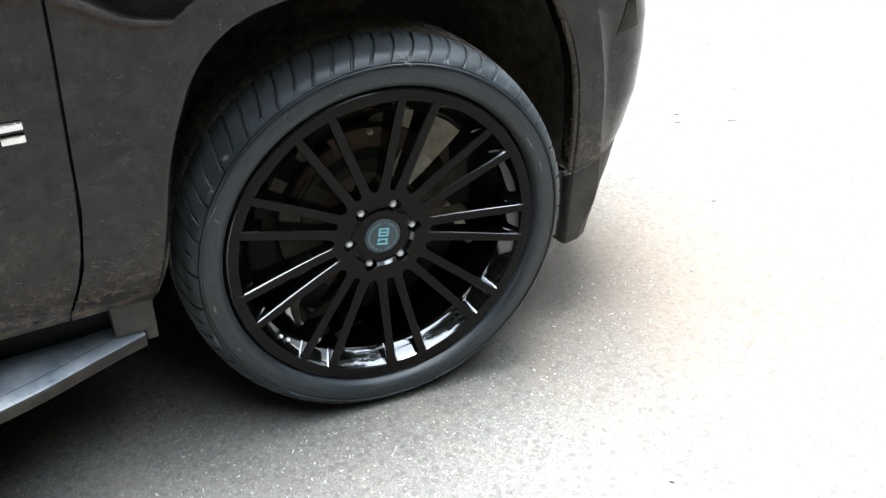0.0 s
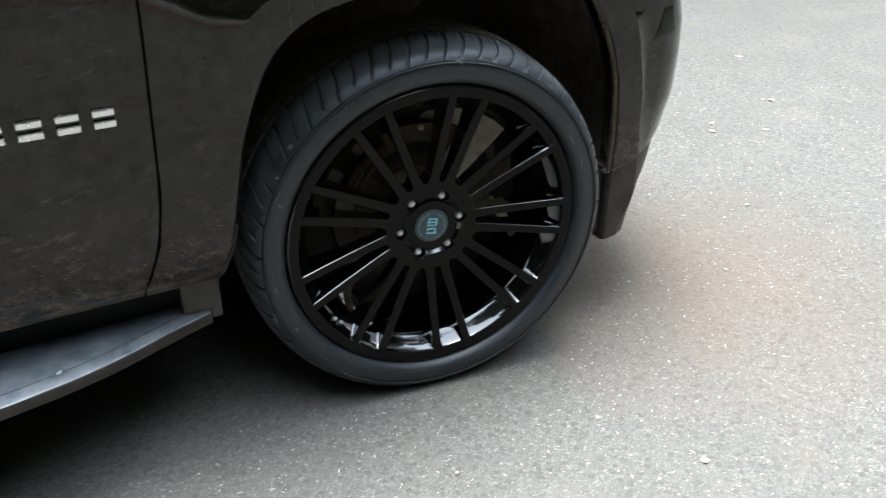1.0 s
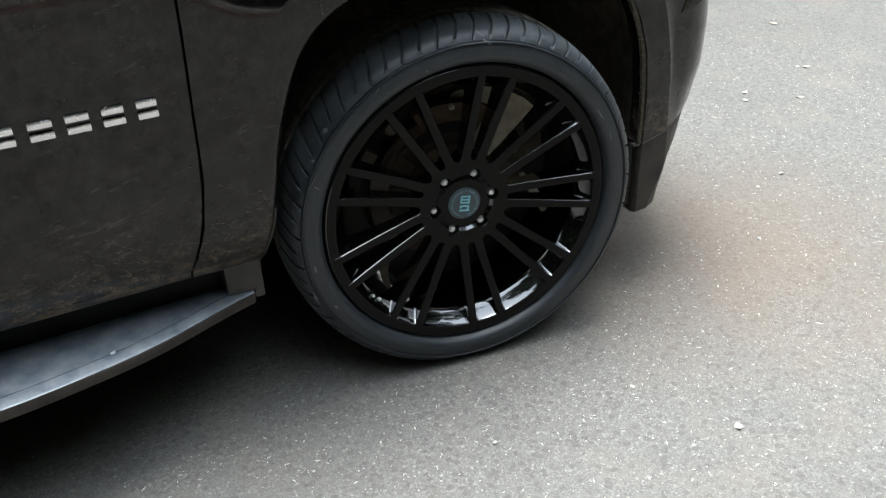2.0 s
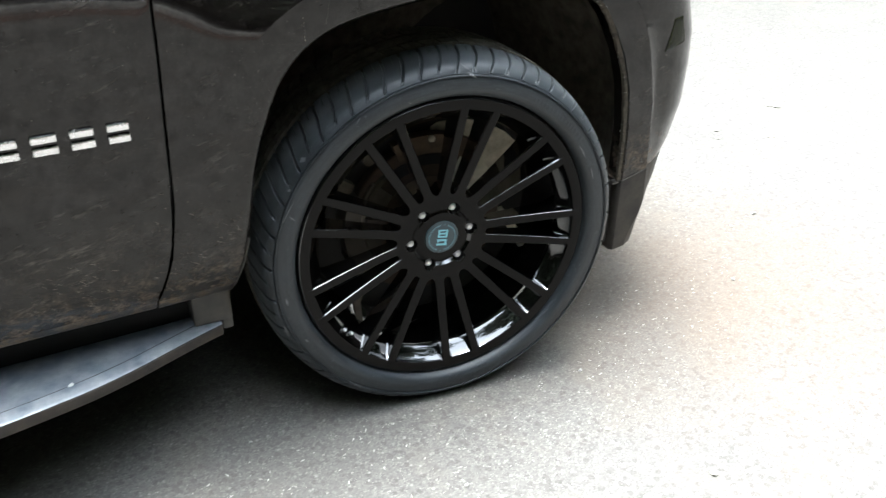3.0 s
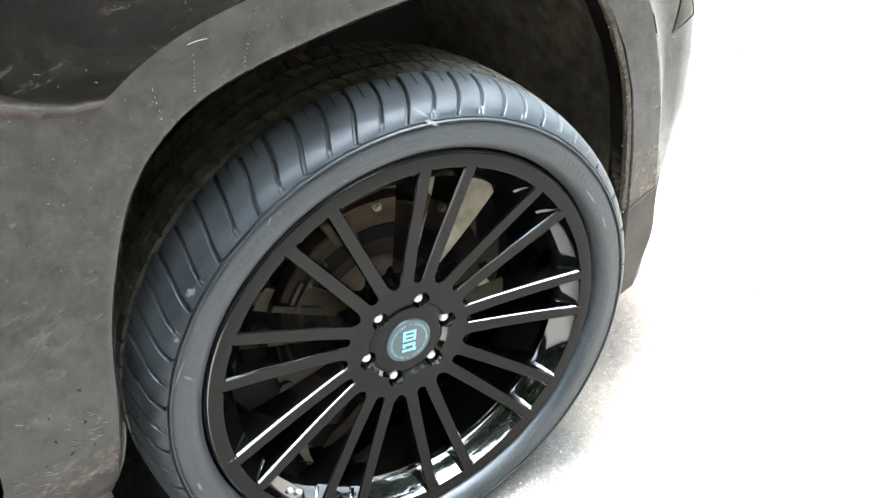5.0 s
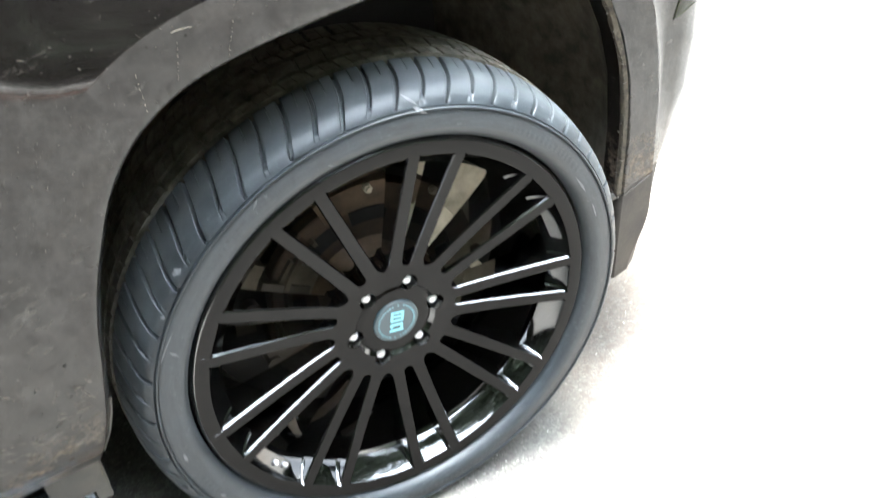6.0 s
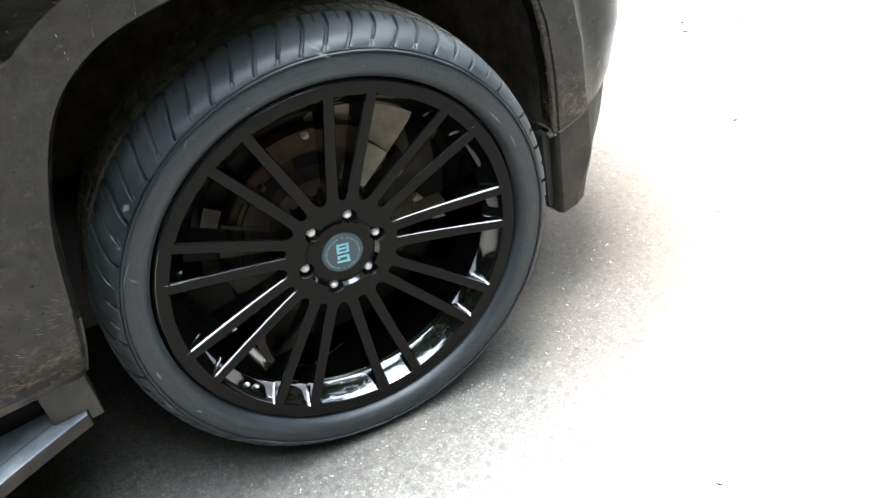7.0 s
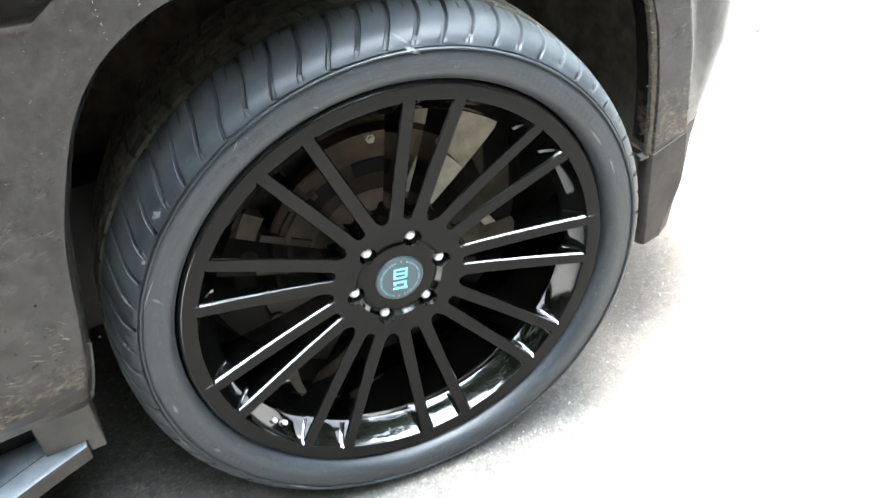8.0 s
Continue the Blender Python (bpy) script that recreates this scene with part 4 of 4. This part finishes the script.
part("liner_edge", make_lip(), MUD, car, "mud-crusted brown lip of the arch liner")
rnd = random.Random(21)
chips = []
for k in range(230):
    p = rnd.choice(lip)
    b = 0.02 * smoothstep(0.5, 0.33, p[0])
    r, y, dz = rnd.uniform(0.0009, 0.0021), 0.0245 + abs(rnd.gauss(0, 0.005)), rnd.uniform(-0.006, 0.006)
    chips.append(([(p[0] - 0.0045, y - b, p[1] + dz), (p[0] + 0.001, y - b - r, p[1] + dz), (p[0] + 0.001, y - b + r, p[1] + dz), (p[0] + 0.001, y - b, p[1] + dz + r * 1.6), (p[0] + 0.001, y - b, p[1] + dz - r * 1.3)], [(0, 1, 3), (0, 3, 2), (0, 2, 4), (0, 4, 1)]))
part("grit_crust", joined(*chips), STONE, car, "pale specks of grit stuck in the mud")["kind"] = "stuff"
part("scuffed_seam", tube([(x, y, 0.4118 + seam_rise(x)) for x, y in ((0.509, 0.0185), (0.535, 0.0205), (0.56, 0.0225), (0.588, 0.0245))], 0.0011, 6), GREYPL, car, "pale scuffed line on the bumper seam")
part("liner_tab", block(0.488, 0.504, 0.026, 0.040, 0.404, 0.413, 0.002), GREYPL, car)
part("inner_deflector", block(0.482, 0.5005, 0.042, 0.072, 0.235, 0.406, 0.004), BLACKPL, car)
part("arch_trim", tube([(p[0] + 0.001, flare_y(p[0], p[1]) + 0.016, p[1]) for p in arch_curve(120) if p[0] < -0.42 and p[1] < 0.53], 0.003, 6), GREYPL, car, "pale plastic edge trim")

# Sill, mounting block and running board.
SILL_Y = 0.075
# Near-black sill: the slot's shade is put into its colour.
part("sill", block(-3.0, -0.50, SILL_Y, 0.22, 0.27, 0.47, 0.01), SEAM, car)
part("step_bracket", joined(block(-0.540, -0.463, 0.026, 0.13, 0.3185, 0.409, 0.003), block(-0.4845, -0.4635, 0.0264, 0.12, 0.297, 0.324, 0.002)), GREYPL, car, "grey plastic end block of step")

BOARD = [(-0.4875, 0.019), (-0.539, 0.001), (-0.600, -0.023), (-0.664, -0.049), (-0.720, -0.068), (-0.776, -0.083), (-0.878, -0.103), (-0.974, -0.117), (-1.10, -0.126), (-1.30, -0.130), (-1.60, -0.130), (-2.0, -0.130), (-2.4, -0.12)]


def make_board():
    rings = []
    for i in range(61):
        x, y = curve_at(BOARD, i / 60)
        prof = [(y + 0.006, 0.287), (y + 0.001, 0.290), (y, 0.308), (y + 0.002, 0.3135), (y + 0.006, 0.3158), (y + 0.036, 0.3164), (y + 0.0368, 0.3146), (y + 0.0376, 0.3163), (max(y + 0.07, 0.05), 0.3150), (max(y + 0.10, 0.08), 0.3125), (max(y + 0.13, 0.11), 0.3080), (0.165, 0.300), (0.165, 0.287)]
        rings.append([(x, a, b) for a, b in prof])
    return loft(rings)


board = part("running_board", make_board(), STEPTOP, car, "scuffed grey running board under the doors")
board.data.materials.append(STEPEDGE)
# Faces not looking up go darker brown; their shade is in the colour.
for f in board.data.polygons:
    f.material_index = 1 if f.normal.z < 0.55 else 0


# ---- rest of the body, closed off plainly ----
MIRROR = Matrix.Translation((0, 1.9, 0)) @ Matrix.Diagonal((1, -1, 1, 1))


def twin(ob, m, parent=None):
    """The same part again on another corner or side of the car."""
    o = new(ob.name.split(".")[0], ob.data)
    o.parent = parent or ob.parent
    o.matrix_basis = m @ ob.matrix_basis
    if "label" in ob:
        o["label"] = ob["label"]
    return o


def make_side(x0, x1, arch=None):
    P = []
    for i in range(41):
        x = x0 + (x1 - x0) * i / 40
        zb = 0.405
        if arch:
            q = 0.475 ** 2 - (x - arch) ** 2
            zb = max(zb, 0.44 + math.sqrt(q)) if q > 0 else zb
        P.append([(x, side_y(-1.0, 0.405 + (zb - 0.405)) + 0.05, zb)] + [(x, side_y(-1.0, zb + (1.10 - zb) * k / 24), zb + (1.10 - zb) * k / 24) for k in range(25)])
    return grid(P)


rear_door = part("rear_door", make_side(-1.625, -2.455), PAINT, car)
quarter = part("rear_quarter", make_side(-2.46, -4.10, -2.946), PAINT, car)
tail = part("tailgate", block(-4.14, -4.06, 0.02, 1.88, 0.45, 1.12, 0.03), PAINT, car)
part("bonnet", loft([[(x, y, z) for y, z in ((0.03 + t, 1.03), (0.05 + t, 1.055), (0.30 + t, 1.10 - d), (0.95, 1.125 - d), (1.60 - t, 1.10 - d), (1.85 - t, 1.055), (1.87 - t, 1.03), (0.95, 1.0))] for x, t, d in ((-0.60, 0.0, 0.0), (-0.2, 0.005, 0.0), (0.3, 0.02, 0.01), (0.62, 0.06, 0.03), (0.80, 0.20, 0.06))]), PAINT, car)


def cabin_ring(x, zr, lean):
    h = max(zr - 1.08, 0.02)
    return [(x, 0.015, 1.08), (x, 0.03 + lean * 0.1, 1.08 + h * 0.1), (x, 0.05 + lean, 1.08 + h * 0.86), (x, 0.13 + lean, 1.08 + h), (x, 0.95, 1.08 + h * 1.03), (x, 1.77 - lean, 1.08 + h), (x, 1.85 - lean, 1.08 + h * 0.86), (x, 1.87 - lean * 0.1, 1.08 + h * 0.1), (x, 1.885, 1.08)]


cabin = part("cabin", loft([cabin_ring(x, z, l) for x, z, l in ((-0.50, 1.11, 0.0), (-0.85, 1.50, 0.07), (-1.20, 1.85, 0.13), (-2.5, 1.92, 0.14), (-3.8, 1.88, 0.13), (-4.0, 1.70, 0.10), (-4.13, 1.12, 0.0))]), PAINT, car)


def side_pane(x0, x1, x2, x3):
    low, high = (0.062, 1.17), (0.158, 1.76)
    return loft([[(a, low[0] - o, low[1]), (b, low[0] - o, low[1]), (c, high[0] - o, high[1]), (d, high[0] - o, high[1])] for o in (0.0, 0.02) for a, b, c, d in ((x0, x1, x2, x3),)])


for pts in ((-0.85, -1.55, -1.55, -1.28), (-1.65, -2.4, -2.4, -1.65), (-2.5, -3.7, -3.6, -2.5)):
    pane = part("side_window", side_pane(*pts), TINT, car)
    twin(pane, MIRROR)
for ob in (fender, door, rear_door, quarter, bumper, valance, board):
    twin(ob, MIRROR)
part("underbody", block(-4.0, 0.50, 0.40, 1.50, 0.27, 0.50, 0.02), BLACKPL, car)
# Unseen blocks under the car, added to stop light from the far side.
for y in (0.42, 1.38):
    part("frame_rail", block(-4.0, 0.62, y, y + 0.10, 0.20, 0.44, 0.015), BLACKPL, car)
part("gearbox", block(-1.9, 0.2, 0.62, 1.25, 0.18, 0.46, 0.03), BLACKPL, car)
part("fuel_tank", block(-2.6, -1.2, 0.54, 0.92, 0.19, 0.46, 0.03), BLACKPL, car)
part("inner_wing", block(-0.62, 0.50, 0.58, 1.32, 0.40, 1.02, 0.02), BLACKPL, car)
part("radiator_block", block(0.56, 0.74, 0.64, 1.26, 0.32, 1.0, 0.03), BLACKPL, car)
part("floor_pan", block(-4.0, -0.62, 0.10, 1.80, 0.44, 0.50, 0.01), BLACKPL, car)
twin(bpy.data.objects["sill"], MIRROR)
twin(bpy.data.objects["wheel_arch_liner"], MIRROR)

# The other three wheels.
STRAIGHT = Matrix.Translation((0, 0, HUB)) @ Matrix(((1, 0, 0), (0, 0, -1), (0, 1, 0))).to_4x4()
for x, far in ((-2.946, False), (-2.946, True), (0.0, True)):
    m = Matrix.Translation((x, 1.9 if far else 0.0, 0)) @ (pose(0, 0, 0, 0, 0, 180) if far else Matrix()) @ STRAIGHT
    other = new("wheel_rim", rim.data)
    other.parent, other.matrix_basis = car, m
    for ob in rim.children:
        c = new(ob.name.split(".")[0], ob.data)
        c.parent, c.matrix_basis = other, ob.matrix_basis
    t = new("tyre", tyre.data)
    t.parent, t.matrix_basis = car, m

# ---- trees round the driveway ----
def make_crown(seed):
    rnd = random.Random(seed)
    verts, faces = [], []
    lobes = [(rnd.uniform(-3.0, 3.0), rnd.uniform(-3.0, 3.0), rnd.uniform(4.2, 10.5), rnd.uniform(1.1, 1.9)) for _ in range(34)]
    lobes += [(rnd.uniform(-2.9, 2.9), rnd.uniform(-2.9, 2.9), rnd.uniform(2.0, 4.2), 1.15) for _ in range(20)]
    lobes += [(rnd.uniform(-3.2, 3.2), rnd.uniform(-3.2, 3.2), rnd.uniform(1.28, 1.36), 0.95) for _ in range(44)]
    for cx, cy, cz, r in lobes:
        for _ in range(230):
            d = Vector((rnd.gauss(0, 1), rnd.gauss(0, 1), rnd.gauss(0, 1))).normalized() * r * rnd.uniform(0.55, 1.05)
            c = Vector((cx, cy, cz)) + d
            a = Vector((rnd.gauss(0, 1), rnd.gauss(0, 1), rnd.gauss(0, 1))).normalized()
            b = a.cross(d).normalized()
            l, w = rnd.uniform(0.16, 0.30), rnd.uniform(0.08, 0.15)
            n = len(verts)
            verts += [c - a * l, c + b * w, c + a * l, c - b * w]
            faces.append((n, n + 1, n + 2, n + 3))
    me = bpy.data.meshes.new("crown")
    me.from_pydata([tuple(v) for v in verts], [], faces)
    return me


def make_trunk(seed):
    rnd = random.Random(seed)
    pieces = [tube([(0, 0, 0), (0.05, 0.02, 1.5), (0.0, 0.1, 3.5), (0.1, 0.0, 6.0), (0.1, 0.1, 8.5)], [0.27, 0.21, 0.17, 0.11, 0.03], 12)]
    for k in range(7):
        a, z = k * 2.4, 2.8 + 0.7 * k
        p = Vector((0, 0.05, z))
        d = Vector((math.cos(a), math.sin(a), 0.6))
        pieces.append(tube([p, p + d * 0.8, p + d * 1.7 + Vector((0, 0, 0.3))], [0.07, 0.05, 0.015], 7))
    return joined(*pieces)


tree = new("tree")
tagged(tree, "leafy green tree standing beside the driveway", "tree", "trees round the driveway")
part("trunk", make_trunk(3), BARK, tree)
part("crown", make_crown(5), LEAF, tree)
# Trees are known from reflections; some are added and stretched to block low sky.
SPOTS = [(-3.0, -13.0), (2.0, -13.5), (6.5, -12.5), (11.0, -9.5), (-8.0, -9.0), (-9.0, -3.5), (-9.5, 3.0), (-5.5, 8.5), (0.0, 9.5), (5.5, 10.0), (14.0, -4.0), (15.0, 7.0), (-5.5, -12.0), (-0.5, -16.5), (4.5, -17.0), (9.0, -14.5), (-11.5, -7.0), (-12.5, 0.0), (-7.0, -10.7), (-8.8, -6.3), (-10.2, -9.6), (-9.4, -0.4), (-12.2, -4.0), (-7.2, -14.0), (-2.0, -18.5), (7.5, -17.5), (-9.5, -12.5), (11.5, -1.0), (12.0, 3.2), (12.5, -6.0)]
tree.matrix_basis = pose(*SPOTS[0], 0)
for k, (x, y) in enumerate(SPOTS[1:]):
    copy_thing(tree, pose(x, y, 0, 0, 0, 47 * k + 20) @ Matrix.Diagonal((1.1, 1.1, 1.38 if y < -8 else 1.0, 1)))

# ---- unseen ring of dark woods, added to keep low sky light off the car ----
def make_sky_screen():
    rnd = random.Random(31)
    tops = [15.0 + rnd.uniform(-2.5, 2.5) for _ in range(96)]
    P = []
    for i, top in enumerate(tops):
        a = 2 * math.pi * i / 96
        r = 21.0 + rnd.uniform(-0.8, 0.8)
        P.append([(r * math.cos(a) * (1 + 0.02 * math.sin(k * 2.1 + i)), r * math.sin(a) * (1 + 0.02 * math.sin(k * 2.1 + i)), top * k / 7) for k in range(8)])
    return grid(P, closed_u=True)


woods = part("backdrop", make_sky_screen(), LEAF)
tagged(woods, "unseen dark green ring of woods, added to block low sky", "woods", kind="structure")

# ---- litter on the driveway ----
def make_leaf(length, width, curl, seed):
    """A dry curled leaf with a midrib, pointed at both ends and 0.5 mm thick."""
    rnd = random.Random(seed)
    top = []
    for i in range(9):
        t = i / 8
        h = width * math.sin(math.pi * t) ** 0.7 * rnd.uniform(0.8, 1.1)
        x = length * (t - 0.5)
        z = 0.0015 + curl * (2 * t - 1) ** 2
        top.append([(x, -h, z + curl * 0.7), (x, 0, z), (x, h, z + curl * rnd.uniform(0.3, 1.0))])
    v, f = grid(top)
    v2, f2 = [(x, y, z - 0.0006) for x, y, z in v], [tuple(reversed(q)) for q in f]
    return joined((v, f), (v2, f2))


def make_pebble(size, seed):
    rnd = random.Random(seed)
    rings = []
    for k, (r, z) in enumerate(((0.35, 0.0), (0.85, 0.18), (1.0, 0.42), (0.75, 0.72), (0.3, 0.85))):
        rings.append([(size * r * math.cos(a) * rnd.uniform(0.75, 1.15), size * 0.75 * r * math.sin(a) * rnd.uniform(0.75, 1.15), size * z) for a in [k2 * math.pi / 4 for k2 in range(8)]])
    return loft(rings)


LITTER = [("dry_leaf", 1.728, 0.903, 0.026, 25), ("dry_petal", 1.672, 0.840, 0.026, 70), ("dry_leaf", 1.866, 0.750, 0.024, 140), ("dry_petal", 2.142, 0.985, 0.030, 15), ("dry_petal", 2.118, 1.009, 0.020, 95), ("pebble", 1.319, 0.296, 0.009, 10), ("dry_petal", 1.191, 0.267, 0.014, 60), ("pebble", 0.960, 0.020, 0.008, 80), ("dry_petal", 0.365, -0.543, 0.022, 60), ("pebble", -0.112, -0.331, 0.0075, 30), ("pebble", 0.323, -0.123, 0.006, 45), ("dry_petal", 0.251, -0.326, 0.014, 100), ("pebble", -0.469, 0.006, 0.005, 3), ("pebble", -0.732, -0.092, 0.005, 3), ("pebble", 0.231, -0.705, 0.006, 3), ("dry_leaf", 2.47, 1.51, 0.030, 120)]
for k, (what, x, y, size, turn) in enumerate(LITTER):
    if what == "pebble":
        ob = part(what, make_pebble(size, k), STONE)
        tagged(ob, "small pale pebble lying on the driveway", "pebble", "pebbles on the driveway")
    elif what == "dry_leaf":
        ob = part(what, make_leaf(size * 1.3, size * 0.36, size * 0.12, k), LEAFDRY)
        tagged(ob, "small curled dry brown leaf on the driveway", "leaf", "leaves on the driveway")
    else:
        ob = part(what, make_leaf(size, size * 0.42, size * 0.10, k), PETAL)
        tagged(ob, "pale dry petal lying on the driveway", "petal", "petals on the driveway")
    ob.matrix_basis = pose(x, y, 0.0, 0, 0, turn)
STEPFLECK = worn("white_dry_petal", (0.75, 0.74, 0.70), (0.5, 0.48, 0.44), 0.7, 0, 120, 0.5, 0.3)
fleck = part("dry_petal", make_leaf(0.013, 0.0048, 0.0012, 77), STEPFLECK)
tagged(fleck, "small pale dry petal lying on the running board", "petal")
fleck.matrix_basis = pose(-0.786, -0.050, 0.3165, 0, 0, 40)


def make_grit():
    """Loose pale grit and chaff scattered over the driveway."""
    rnd = random.Random(11)
    verts, faces = [], []
    n_made = 0
    while n_made < 7000:
        x, y = rnd.uniform(-1.3, 2.6), rnd.uniform(-1.2, 1.6)
        if (y > 0.12 and x < 0.95) or (y > -0.04 and x < 0.47):
            continue
        n_made += 1
        r = rnd.choice((0.0007, 0.0009, 0.0011, 0.0014, 0.0018)) * rnd.uniform(0.8, 1.2)
        a, l = rnd.uniform(0, 6.28), rnd.choice((1, 1.4, 2.5, 4.0))
        c, s = math.cos(a), math.sin(a)
        n = len(verts)
        for u, v, z in ((r * l, 0, 0.3 * r), (0, r, 0.3 * r), (-r * l, 0, 0.3 * r), (0, -r, 0.3 * r), (0, 0, r * 1.1), (0, 0, -r * 0.3)):
            verts.append((x + u * c - v * s, y + u * s + v * c, max(z, 0.0)))
        faces += [(n, n + 1, n + 4), (n + 1, n + 2, n + 4), (n + 2, n + 3, n + 4), (n + 3, n, n + 4)]
    me = bpy.data.meshes.new("grit")
    me.from_pydata(verts, [], faces)
    return me


grit = part("grit", make_grit(), worn("bright_grit", (0.48, 0.46, 0.42), (0.30, 0.27, 0.23), 0.8, 0, 60, 0.8, 0.3))
tagged(grit, "loose pale grit and chaff scattered over the driveway", "grit", kind="stuff")
